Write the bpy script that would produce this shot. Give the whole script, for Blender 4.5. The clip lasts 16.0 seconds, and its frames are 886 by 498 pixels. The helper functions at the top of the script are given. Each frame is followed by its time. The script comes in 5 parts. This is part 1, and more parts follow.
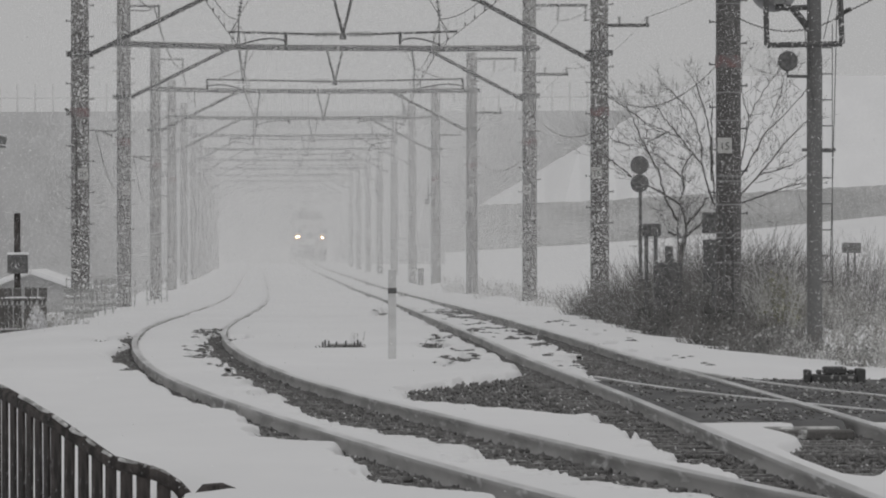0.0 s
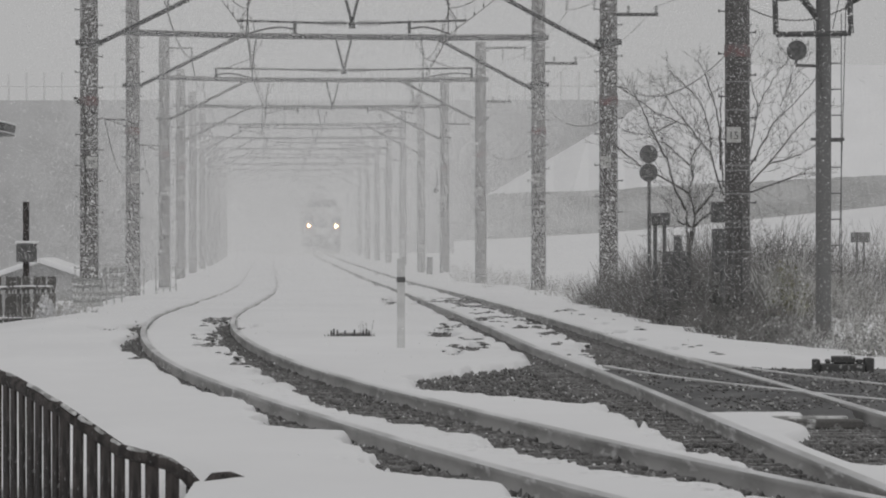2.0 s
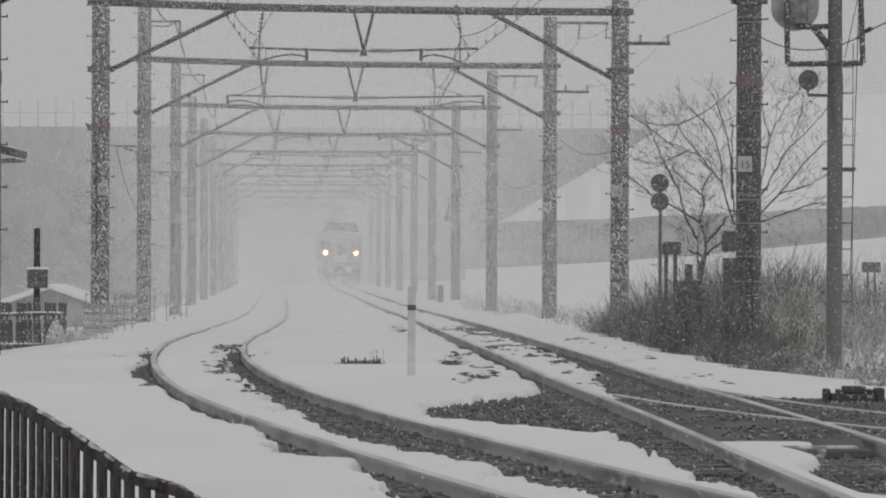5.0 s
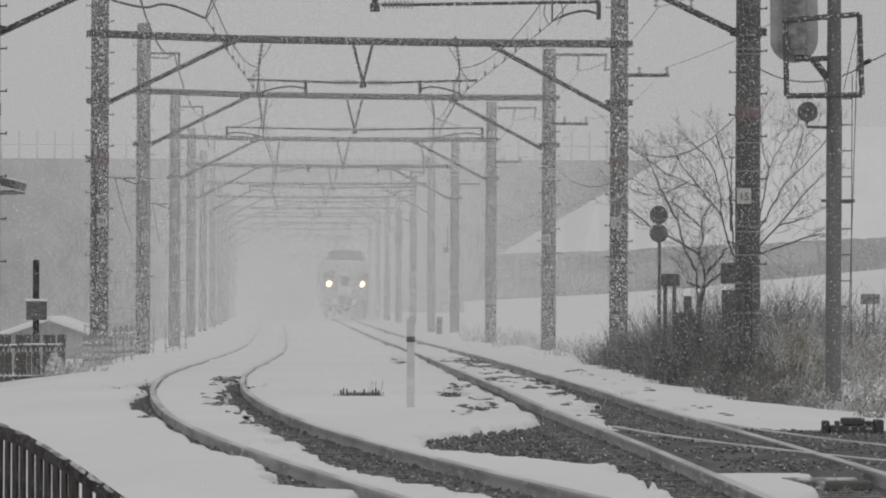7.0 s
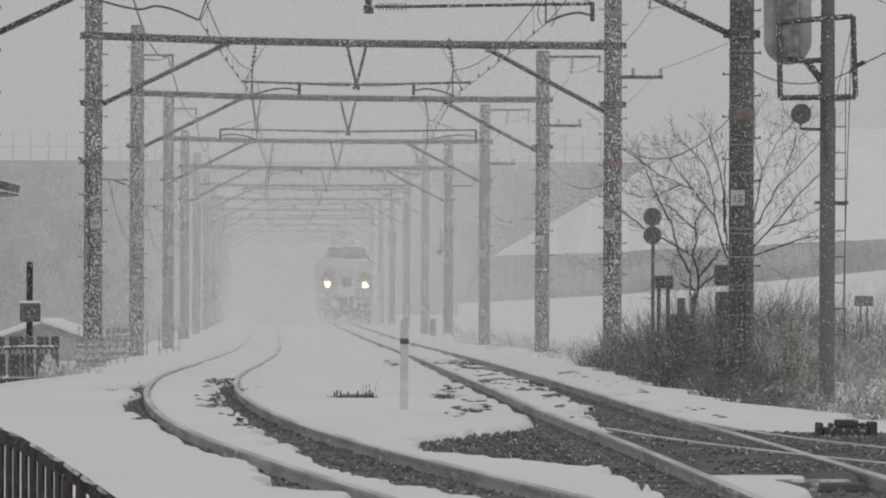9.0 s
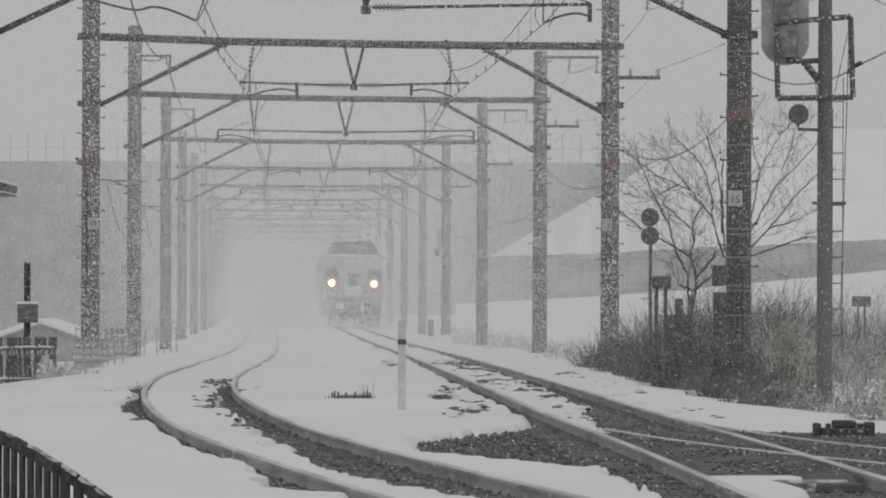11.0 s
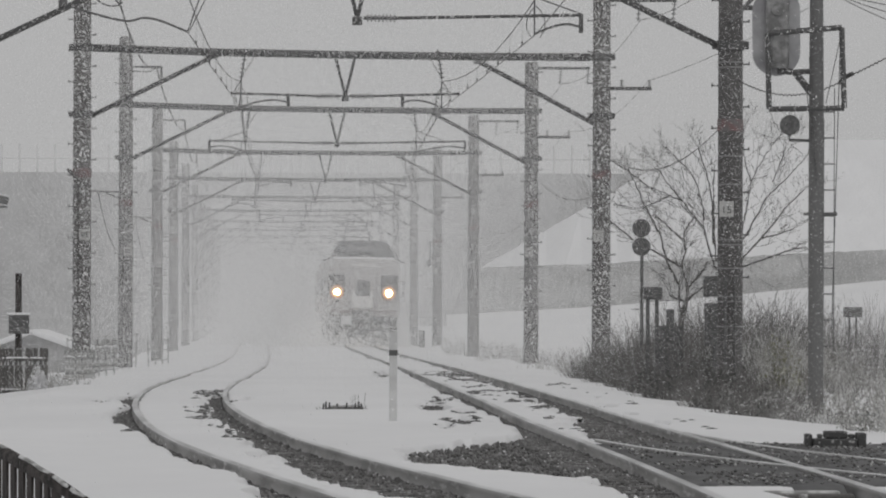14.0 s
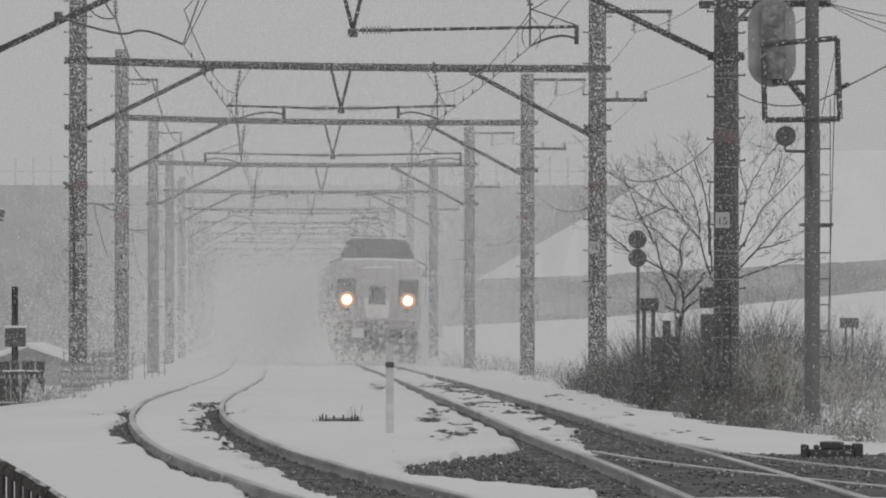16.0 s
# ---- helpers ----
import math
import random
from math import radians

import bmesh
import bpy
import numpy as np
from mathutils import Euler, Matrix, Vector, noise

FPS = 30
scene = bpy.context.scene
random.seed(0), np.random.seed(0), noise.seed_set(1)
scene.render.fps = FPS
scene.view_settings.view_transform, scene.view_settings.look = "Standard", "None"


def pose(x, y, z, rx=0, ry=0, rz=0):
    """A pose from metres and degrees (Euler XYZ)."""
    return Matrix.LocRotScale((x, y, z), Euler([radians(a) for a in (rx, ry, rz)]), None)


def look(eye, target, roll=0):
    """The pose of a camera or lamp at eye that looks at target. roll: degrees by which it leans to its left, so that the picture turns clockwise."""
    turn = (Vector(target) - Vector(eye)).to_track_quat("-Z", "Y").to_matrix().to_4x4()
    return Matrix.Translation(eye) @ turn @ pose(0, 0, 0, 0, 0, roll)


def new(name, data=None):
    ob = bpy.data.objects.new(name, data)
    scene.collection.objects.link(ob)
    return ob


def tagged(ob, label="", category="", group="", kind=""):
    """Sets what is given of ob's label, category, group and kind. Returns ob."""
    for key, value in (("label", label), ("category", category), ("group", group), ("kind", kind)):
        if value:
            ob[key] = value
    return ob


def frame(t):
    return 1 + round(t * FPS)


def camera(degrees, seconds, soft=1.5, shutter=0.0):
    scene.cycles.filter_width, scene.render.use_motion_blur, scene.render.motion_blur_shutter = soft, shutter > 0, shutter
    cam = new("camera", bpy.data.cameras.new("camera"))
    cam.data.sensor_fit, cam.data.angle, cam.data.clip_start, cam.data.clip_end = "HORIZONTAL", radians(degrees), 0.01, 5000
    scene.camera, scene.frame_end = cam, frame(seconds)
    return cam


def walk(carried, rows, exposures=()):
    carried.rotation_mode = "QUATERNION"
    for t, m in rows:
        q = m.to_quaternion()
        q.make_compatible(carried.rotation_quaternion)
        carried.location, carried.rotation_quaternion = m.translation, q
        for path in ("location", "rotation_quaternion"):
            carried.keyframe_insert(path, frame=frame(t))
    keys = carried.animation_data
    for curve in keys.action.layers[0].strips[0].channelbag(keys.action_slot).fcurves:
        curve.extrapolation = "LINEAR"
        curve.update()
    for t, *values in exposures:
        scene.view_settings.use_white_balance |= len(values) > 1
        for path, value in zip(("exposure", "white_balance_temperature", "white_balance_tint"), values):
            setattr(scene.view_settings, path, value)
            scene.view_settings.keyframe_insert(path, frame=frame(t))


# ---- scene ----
from mathutils import Quaternion

# ---- camera: a long lens on the platform end, panned and tilted by hand ----
EYE = (0.0, 0.0, 1.13)
FOCAL = 13067.0
cam = camera(math.degrees(2 * math.atan(784 / FOCAL)), 16.0, soft=2.0)
# seconds, pan, tilt, roll (degrees)
PAN = [
    (0.0, 4.2, -131.2, -0.12), (0.5, 6.9, -136.2, -0.17), (1.0, 12.0, -142.2, -0.15), (1.5, 16.4, -148.6, -0.09),
    (2.0, 19.8, -150.7, -0.06), (2.5, 25.4, -149.9, -0.03), (3.0, 29.7, -144.7, 0.06), (3.5, 35.0, -138.8, 0.15),
    (4.0, 38.1, -132.0, 0.21), (6.5, 41.0, -50.4, 0.18), (7.0, 37.7, -44.8, 0.20), (7.5, 34.3, -44.4, 0.20),
    (8.0, 33.5, -44.6, 0.20), (8.5, 31.5, -43.9, 0.20), (9.0, 26.4, -41.4, 0.20), (11.5, 22.0, -39.7, 0.18),
    (12.0, 22.6, -35.6, 0.21), (12.5, 19.0, -30.2, 0.22), (13.0, 14.3, -26.3, 0.20), (13.5, 10.7, -24.0, 0.17),
    (14.0, 6.8, -21.0, 0.16), (14.5, 3.3, -16.8, 0.13), (15.0, 1.6, -12.3, 0.06), (15.5, 2.4, -7.8, 0.05),
    (16.0, 0.0, 0.0, 0.0),
]
rows = []
for t, dx, dy, roll in PAN:
    aim = (EYE[0] - dx / FOCAL * 100, 100.0, EYE[2] + (129 + dy) / FOCAL * 100)
    rows.append((t, look(EYE, aim, roll)))
walk(cam, rows, [(0.0, -0.06), (1.0, -0.06), (2.0, -0.01), (13.8, 0.0), (14.6, -0.06), (16.0, -0.05)])

# ---- world: overcast snowfall, a weak and very wide sun ----
world = bpy.data.worlds.new("overcast")
scene.world = world
world.use_nodes = True
nt = world.node_tree
bg = nt.nodes["Background"]
sky = nt.nodes.new("ShaderNodeTexSky")
sky.sky_type, sky.sun_disc = "NISHITA", False
sky.sun_elevation, sky.sun_rotation = radians(38), radians(150)
hsv = nt.nodes.new("ShaderNodeHueSaturation")
hsv.inputs["Saturation"].default_value = 0.05
hsv.inputs["Value"].default_value = 0.06
mix = nt.nodes.new("ShaderNodeMixRGB")
mix.inputs[0].default_value = 0.9
mix.inputs[2].default_value = (0.445, 0.444, 0.446, 1)
nt.links.new(sky.outputs[0], hsv.inputs["Color"])
nt.links.new(hsv.outputs[0], mix.inputs[1])
nt.links.new(mix.outputs[0], bg.inputs[0])
bg.inputs[1].default_value = 1.0
sun = new("sun", bpy.data.lights.new("sun", "SUN"))
sun.data.energy, sun.data.angle, sun.data.color = 0.5, radians(40), (1, 0.99, 0.97)
sun.matrix_world = look((20, -40, 50), (0, 0, 0))


# ---- materials ----
def material(name, base, rough=0.8, metal=0.0, other=None, scale=8.0, lo=0.4, hi=0.6, bump=0.0, bump_scale=30.0, grain=0.25,
             emit=None, stretch=(1, 1, 1), detail=6.0, second=None):
    """base mixed with other by noise between lo and hi, a finer grain, and relief"""
    m = bpy.data.materials.new(name)
    m.use_nodes = True
    n, l = m.node_tree.nodes, m.node_tree.links
    b = n["Principled BSDF"]
    b.inputs["Roughness"].default_value = rough
    b.inputs["Metallic"].default_value = metal
    co = n.new("ShaderNodeTexCoord")
    mp = n.new("ShaderNodeMapping")
    mp.inputs["Scale"].default_value = stretch
    l.new(co.outputs["Object"], mp.inputs[0])
    col = None
    rgb = n.new("ShaderNodeRGB")
    rgb.outputs[0].default_value = (*base, 1)
    col = rgb.outputs[0]

    def blend(fac, a, c2, mode="MIX"):
        x = n.new("ShaderNodeMixRGB")
        x.blend_type = mode
        l.new(fac, x.inputs[0])
        l.new(a, x.inputs[1])
        if isinstance(c2, tuple):
            x.inputs[2].default_value = (*c2, 1)
        else:
            l.new(c2, x.inputs[2])
        return x.outputs[0]

    def noise_ramp(sc, a, c, det=detail):
        t = n.new("ShaderNodeTexNoise")
        t.inputs["Scale"].default_value = sc
        t.inputs["Detail"].default_value = det
        l.new(mp.outputs[0], t.inputs["Vector"])
        r = n.new("ShaderNodeMapRange")
        r.inputs[1].default_value, r.inputs[2].default_value = a, c
        l.new(t.outputs["Fac"], r.inputs[0])
        return r.outputs[0]

    if grain:
        g = noise_ramp(scale * 6, 0.3, 0.7)
        dark = tuple(c * (1 - grain) for c in base)
        col = blend(g, col, dark)
    if second:
        col = blend(noise_ramp(second[1], second[2], second[3], 3.0), col, second[0])
    if other:
        col = blend(noise_ramp(scale, lo, hi), col, other)
    l.new(col, b.inputs["Base Color"])
    if bump:
        t = n.new("ShaderNodeTexNoise")
        t.inputs["Scale"].default_value = bump_scale
        t.inputs["Detail"].default_value = 5.0
        l.new(mp.outputs[0], t.inputs["Vector"])
        bp = n.new("ShaderNodeBump")
        bp.inputs["Strength"].default_value = bump
        bp.inputs["Distance"].default_value = 0.02
        l.new(t.outputs["Fac"], bp.inputs["Height"])
        l.new(bp.outputs[0], b.inputs["Normal"])
    if emit:
        b.inputs["Emission Color"].default_value = (*emit[0], 1)
        b.inputs["Emission Strength"].default_value = emit[1]
    return m


SNOW = (0.86, 0.86, 0.87)
M_snow = material("snow", SNOW, 0.9, other=(0.8, 0.8, 0.81), scale=0.35, lo=0.35, hi=0.7, bump=0.14, bump_scale=6, grain=0.03, stretch=(1, 0.3, 1))
M_flake = material("snow_flake", (0.95, 0.95, 0.95), 0.95, grain=0)
fl = M_flake.node_tree
thin = fl.nodes.new("ShaderNodeBsdfTranslucent")
thin.inputs[0].default_value = (0.97, 0.97, 0.97, 1)
both = fl.nodes.new("ShaderNodeMixShader")
both.inputs[0].default_value = 0.5
fl.links.new(fl.nodes["Principled BSDF"].outputs[0], both.inputs[1])
fl.links.new(thin.outputs[0], both.inputs[2])
fl.links.new(both.outputs[0], fl.nodes["Material Output"].inputs[0])
M_conc = material("weathered_concrete", (0.2, 0.195, 0.192), 0.9, other=(0.74, 0.74, 0.74), scale=22, lo=0.545, hi=0.61, bump=0.4,
                  bump_scale=40, grain=0.45, second=((0.115, 0.11, 0.11), 2.2, 0.45, 0.65))
M_conc_dark = material("damp_dark_concrete", (0.15, 0.146, 0.144), 0.9, other=(0.6, 0.6, 0.6), scale=36, lo=0.57, hi=0.68, bump=0.4,
                       bump_scale=40, grain=0.4, second=((0.1, 0.096, 0.096), 1.6, 0.42, 0.62))
M_steel = material("snowy_painted_steel", (0.115, 0.115, 0.115), 0.6, other=(0.66, 0.66, 0.66), scale=26, lo=0.58, hi=0.64, bump=0.3, grain=0.4)
M_dark = material("dark_galvanised_steel", (0.11, 0.11, 0.11), 0.55, 0.2, other=(0.17, 0.17, 0.17), scale=20, grain=0.3)
M_wire = material("weathered_copper_wire", (0.12, 0.117, 0.114), 0.6, 0.3, grain=0.2)
M_porc = material("grey_porcelain", (0.3, 0.3, 0.3), 0.3, grain=0.2)
M_rail = material("snow_dusted_rail_steel", (0.33, 0.325, 0.32), 0.75, 0.0, other=(0.46, 0.455, 0.45), scale=4, grain=0.22, bump=0.1, stretch=(1, 0.06, 1), second=((0.62, 0.62, 0.62), 22, 0.56, 0.68))
M_head = material("polished_rail_head", (0.5, 0.5, 0.5), 0.3, 0.8, other=(0.76, 0.76, 0.77), scale=2.2, lo=0.42, hi=0.6, grain=0.3,
                  stretch=(1, 0.08, 1))
M_ballast = material("wet_ballast", (0.17, 0.167, 0.165), 0.75, other=(0.31, 0.307, 0.305), scale=9, lo=0.45, hi=0.7, bump=0.6, bump_scale=25,
                     grain=0.5)
M_sleeper = material("wet_concrete_sleeper", (0.16, 0.157, 0.155), 0.8, other=(0.5, 0.5, 0.5), scale=7, lo=0.56, hi=0.64, grain=0.3, bump=0.3)
M_wood = material("dark_tarred_wood", (0.034, 0.03, 0.029), 0.8, other=(0.085, 0.074, 0.07), scale=7, lo=0.42, hi=0.66, stretch=(3, 3, 0.8), grain=0.5, bump=0.5, second=((0.36, 0.36, 0.36), 24, 0.63, 0.72))
M_plate = material("white_enamel", (0.52, 0.52, 0.51), 0.4, other=(0.4, 0.39, 0.37), scale=9, lo=0.5, hi=0.75, grain=0.1)
M_ink = material("black_ink", (0.12, 0.12, 0.12), 0.6, grain=0.2)
M_red = material("faded_red_paint", (0.24, 0.15, 0.15), 0.7, other=(0.18, 0.17, 0.17), scale=9, lo=0.36, hi=0.56, grain=0.3)
M_twig = material("bare_twigs", (0.215, 0.208, 0.203), 0.9, other=(0.5, 0.5, 0.5), scale=5, lo=0.56, hi=0.72, grain=0.3)
M_grey_steel = material("dull_grey_steel", (0.18, 0.18, 0.18), 0.7, other=(0.46, 0.46, 0.46), scale=34, lo=0.58, hi=0.7, grain=0.3, bump=0.2)
M_grey_wood = material("weathered_grey_wood", (0.16, 0.155, 0.15), 0.85, other=(0.6, 0.6, 0.6), scale=14, lo=0.55, hi=0.66, grain=0.35, bump=0.3)
M_dry = material("dry_grass", (0.3, 0.29, 0.27), 0.9, other=(0.65, 0.65, 0.64), scale=3, lo=0.42, hi=0.6, grain=0.3)
M_leaf = material("dark_evergreen_leaves", (0.135, 0.136, 0.13), 0.85, other=(0.39, 0.39, 0.38), scale=2.2, lo=0.45, hi=0.64, grain=0.4)
M_post = material("white_marker_plastic", (0.7, 0.7, 0.7), 0.5, other=(0.55, 0.55, 0.55), scale=5, grain=0.08)
# the haze of the distance is put into this pale wall grey
M_wall = material("far_haze_grey_wall", (0.5, 0.5, 0.505), 0.9, other=(0.56, 0.56, 0.565), scale=0.12, lo=0.35, hi=0.7, grain=0.25,
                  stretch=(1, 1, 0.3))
# a dark wood in lifted grey, the colour standing in for haze
M_wood_far = material("far_haze_grey_wood", (0.43, 0.43, 0.43), 0.95, other=(0.5, 0.5, 0.5), scale=0.25, grain=0.12, stretch=(1, 1, 0.5))
# barrier colour paled towards the sky to imitate haze
M_far_fence = material("far_haze_pale_fence", (0.76, 0.76, 0.76), 0.9, grain=0.05)
M_crust = material("snow_crusted_timber", (0.36, 0.36, 0.355), 0.9, other=(0.7, 0.7, 0.7), scale=9, lo=0.48, hi=0.6, grain=0.3)
# leaf grey raised so the weeds on the right look veiled by haze
M_pale_leaf = material("haze_pale_weed_leaves", (0.3, 0.3, 0.29), 0.9, other=(0.62, 0.62, 0.61), scale=2.4, lo=0.4, hi=0.6, grain=0.4)
M_bark = material("dark_damp_bark", (0.11, 0.106, 0.102), 0.9, other=(0.34, 0.34, 0.34), scale=6, lo=0.6, hi=0.72, grain=0.35)
M_point = material("snow_flecked_dark_casing", (0.1, 0.1, 0.1), 0.75, other=(0.5, 0.5, 0.5), scale=26, lo=0.6, hi=0.7, grain=0.4, bump=0.4)
M_olive = material("olive_withered_leaves", (0.24, 0.235, 0.15), 0.9, other=(0.42, 0.42, 0.36), scale=2.4, lo=0.45, hi=0.65, grain=0.35)
M_asphalt = material("wet_asphalt", (0.085, 0.085, 0.087), 0.8, other=(0.15, 0.15, 0.15), scale=2.4, lo=0.42, hi=0.7, grain=0.3, bump=0.2, stretch=(1, 0.22, 1), second=((0.4, 0.4, 0.4), 9, 0.66, 0.74))


# ---- mesh helpers ----
def finish(name, bm, mat, smooth=False):
    me = bpy.data.meshes.new(name)
    bm.to_mesh(me)
    bm.free()
    for m in (mat if isinstance(mat, (list, tuple)) else [mat]):
        me.materials.append(m)
    if smooth:
        for p in me.polygons:
            p.use_smooth = True
    return me


def part(name, bm, mat, parent=None, label="", smooth=False):
    ob = new(name, finish(name, bm, mat, smooth))
    if parent:
        ob.parent = parent
    return tagged(ob, label)


def empty(name, m=None, **tags):
    ob = new(name)
    ob.empty_display_size = 0.2
    if m is not None:
        ob.matrix_basis = m
    return tagged(ob, **tags)


def mesh_from(name, v, f, mat):
    """a mesh from numpy arrays of vertices and equal-sided faces"""
    me = bpy.data.meshes.new(name)
    v, f = np.asarray(v, np.float32), np.asarray(f, np.int32)
    k = f.shape[1]
    me.vertices.add(len(v))
    me.vertices.foreach_set("co", v.ravel())
    me.loops.add(f.size)
    me.loops.foreach_set("vertex_index", f.ravel())
    me.polygons.add(len(f))
    me.polygons.foreach_set("loop_start", np.arange(0, f.size, k, dtype=np.int32))
    me.update(calc_edges=True)
    for m in (mat if isinstance(mat, (list, tuple)) else [mat]):
        me.materials.append(m)
    return me


def box(bm, x0, x1, y0, y1, z0, z1, bevel=0.0, m=None):
    vs = [Vector((x, y, z)) for x in (x0, x1) for y in (y0, y1) for z in (z0, z1)]
    if m is not None:
        vs = [m @ v for v in vs]
    vs = [bm.verts.new(v) for v in vs]
    fs = [bm.faces.new([vs[i] for i in q]) for q in ((0, 1, 3, 2), (4, 6, 7, 5), (0, 4, 5, 1), (2, 3, 7, 6), (0, 2, 6, 4), (1, 5, 7, 3))]
    if bevel:
        bmesh.ops.bevel(bm, geom=list({e for f in fs for e in f.edges}), offset=bevel, segments=2, affect="EDGES", profile=0.5)
    return bm


def tube(bm, pts, r, seg=6, r_end=None, caps=True):
    """a tube along points, tapering from r to r_end"""
    pts = [Vector(p) for p in pts]
    r_end = r if r_end is None else r_end
    rings = []
    for i, p in enumerate(pts):
        a = pts[max(i - 1, 0)]
        c = pts[min(i + 1, len(pts) - 1)]
        t = (c - a).normalized()
        u = t.cross(Vector((0, 0, 1)))
        if u.length < 0.05:
            u = t.cross(Vector((0, 1, 0)))
        u.normalize()
        w = t.cross(u)
        k = i / max(len(pts) - 1, 1)
        rr = r + (r_end - r) * k
        rings.append([bm.verts.new(p + (u * math.cos(2 * math.pi * j / seg) + w * math.sin(2 * math.pi * j / seg)) * rr) for j in range(seg)])
    for a, c in zip(rings, rings[1:]):
        for j in range(seg):
            bm.faces.new((a[j], a[(j + 1) % seg], c[(j + 1) % seg], c[j]))
    if caps:
        bm.faces.new(rings[0][::-1])
        bm.faces.new(rings[-1])
    return bm


def curved(pts, n=4):
    """points of a smooth line through the given ones"""
    p = [Vector(q) for q in pts]
    p = [p[0] * 2 - p[1]] + p + [p[-1] * 2 - p[-2]]
    out = []
    for a, b, c, d in zip(p, p[1:], p[2:], p[3:]):
        for k in range(n):
            t = k / n
            out.append(0.5 * (2 * b + (c - a) * t + (2 * a - 5 * b + 4 * c - d) * t * t + (3 * b - a - 3 * c + d) * t ** 3))
    return out + [p[-2]]


def lathe(bm, profile, seg=16, at=(0, 0, 0), axis="z"):
    """a turned body from (radius, height) pairs"""
    rings = []
    for r, h in profile:
        ring = []
        for j in range(seg):
            a = 2 * math.pi * j / seg
            c, s = r * math.cos(a), r * math.sin(a)
            v = {"z": (c, s, h), "y": (c, h, s), "x": (h, c, s)}[axis]
            ring.append(bm.verts.new(Vector(v) + Vector(at)))
        rings.append(ring)
    for a, c in zip(rings, rings[1:]):
        for j in range(seg):
            bm.faces.new((a[j], a[(j + 1) % seg], c[(j + 1) % seg], c[j]))
    bm.faces.new(rings[0][::-1])
    bm.faces.new(rings[-1])
    bmesh.ops.recalc_face_normals(bm, faces=bm.faces)
    return bm


def sag(p, q, drop, n=12):
    p, q = Vector(p), Vector(q)
    return [p.lerp(q, i / n) - Vector((0, 0, 4 * drop * (i / n) * (1 - i / n))) for i in range(n + 1)]


def ripple(x, y, seed=0):
    """smooth value noise, 0 to 1, on numpy arrays"""
    g = np.random.RandomState(seed).rand(128, 128)
    xi, yi = np.floor(x).astype(int), np.floor(y).astype(int)
    u, v = x - xi, y - yi
    u, v = u * u * (3 - 2 * u), v * v * (3 - 2 * v)
    a, b2 = g[xi % 128, yi % 128], g[(xi + 1) % 128, yi % 128]
    c, d = g[xi % 128, (yi + 1) % 128], g[(xi + 1) % 128, (yi + 1) % 128]
    return (a * (1 - u) + b2 * u) * (1 - v) + (c * (1 - u) + d * u) * v


# ---- the two running lines and the siding: distance and offset of their centre lines ----
LEFT_D = [22, 28, 33.5, 40, 44.4, 49, 53.5, 60, 67.8, 74, 82, 93.6, 105, 113, 132, 165, 210, 262, 305, 380, 404, 700]
LEFT_X = [2.6, 1.75, 1.06, 0.37, -0.03, -0.48, -0.93, -1.5, -2.1, -2.45, -2.9, -3.39, -3.72, -3.84, -4.05, -4.6, -5.6, -6.88, -7.95, -9.85, -10.4, -17.8]
RIGHT_D = [22, 30, 36, 40, 47, 54.5, 61, 69, 75, 82, 92, 96, 105, 113, 119, 132, 150, 162, 180, 211, 238, 250, 363, 700]
RIGHT_X = [2.82, 2.6, 2.45, 2.35, 2.18, 2.02, 1.85, 1.6, 1.42, 1.25, 1.06, 0.96, 0.71, 0.53, 0.39, 0.1, -0.24, -0.47, -0.8, -1.37, -1.99, -2.31, -5.11, -13.5]
SIDE_D = [22, 30, 36, 40, 45, 50, 54.2, 58.4, 62, 66, 70, 76]
SIDE_X = [10.5, 8.1, 6.7, 5.8, 4.7, 3.75, 3.0, 2.4, 1.98, 1.72, 1.58, 1.38]


def smooth_line(ds, xs):
    """a smoothed centre line on an even grid of distances"""
    g = np.arange(ds[0], ds[-1], 0.5)
    x = np.interp(g, ds, xs)
    k = np.ones(25) / 25
    pad = np.concatenate([x[0] - (x[24:0:-1] - x[0]), x, x[-1] - (x[-2:-26:-1] - x[-1])])
    x2 = np.convolve(np.convolve(pad, k, "same"), k, "same")[24:-24]
    return g, x2


LINES = {"left": smooth_line(LEFT_D, LEFT_X), "right": smooth_line(RIGHT_D, RIGHT_X), "side": smooth_line(SIDE_D, SIDE_X)}
HALF = 0.5335 + 0.0325


def centre(line, d):
    return np.interp(d, *LINES[line])


def rise(d):
    """the line climbs very slightly far out"""
    return 0.16 * np.clip((np.asarray(d, float) - 430) / 180, 0, 2) ** 2


def level(d):
    """height of the rail tops: a shallow dip in the middle distance"""
    u = np.clip((np.asarray(d, float) - 105) / 145, 0, 1)
    return rise(d) - 0.3 * u * u * (3 - 2 * u)


# ---- ground: ballast and soil below, a sheet of snow above it with bare strips along the rails ----
BARE_LL = ([28, 32.7, 35.1, 36.1, 36.7, 38.8, 42.1, 44.2, 44.7, 45.4, 49, 52.6, 54.6, 56.7, 61.3, 67, 73.6, 77, 82, 86.5, 90, 95, 99.5, 101.5],
           [0.3, 0.3, 0.2, 0.42, 0.54, 0.42, 0.24, 0.04, 0.44, 0.46, 0.24, 0.1, 0.17, 0.18, 0.14, 0.13, 0.14, 0.36, 0.38, 0.2, 0.05, 0.3, 0.26, 0])
BARE_LR = ([28, 34.3, 35.5, 37, 40, 43.3, 45.3, 46.8, 49, 52.6, 54.6, 59, 62.6, 67, 77, 86.5, 95, 100, 104], [0.3, 0.35, 0.5, 0.68, 0.62, 0.58, 0.6, 0.78, 0.85, 0.8, 0.74, 0.55, 0.5, 0.38, 0.36, 0.34, 0.28, 0.2, 0])
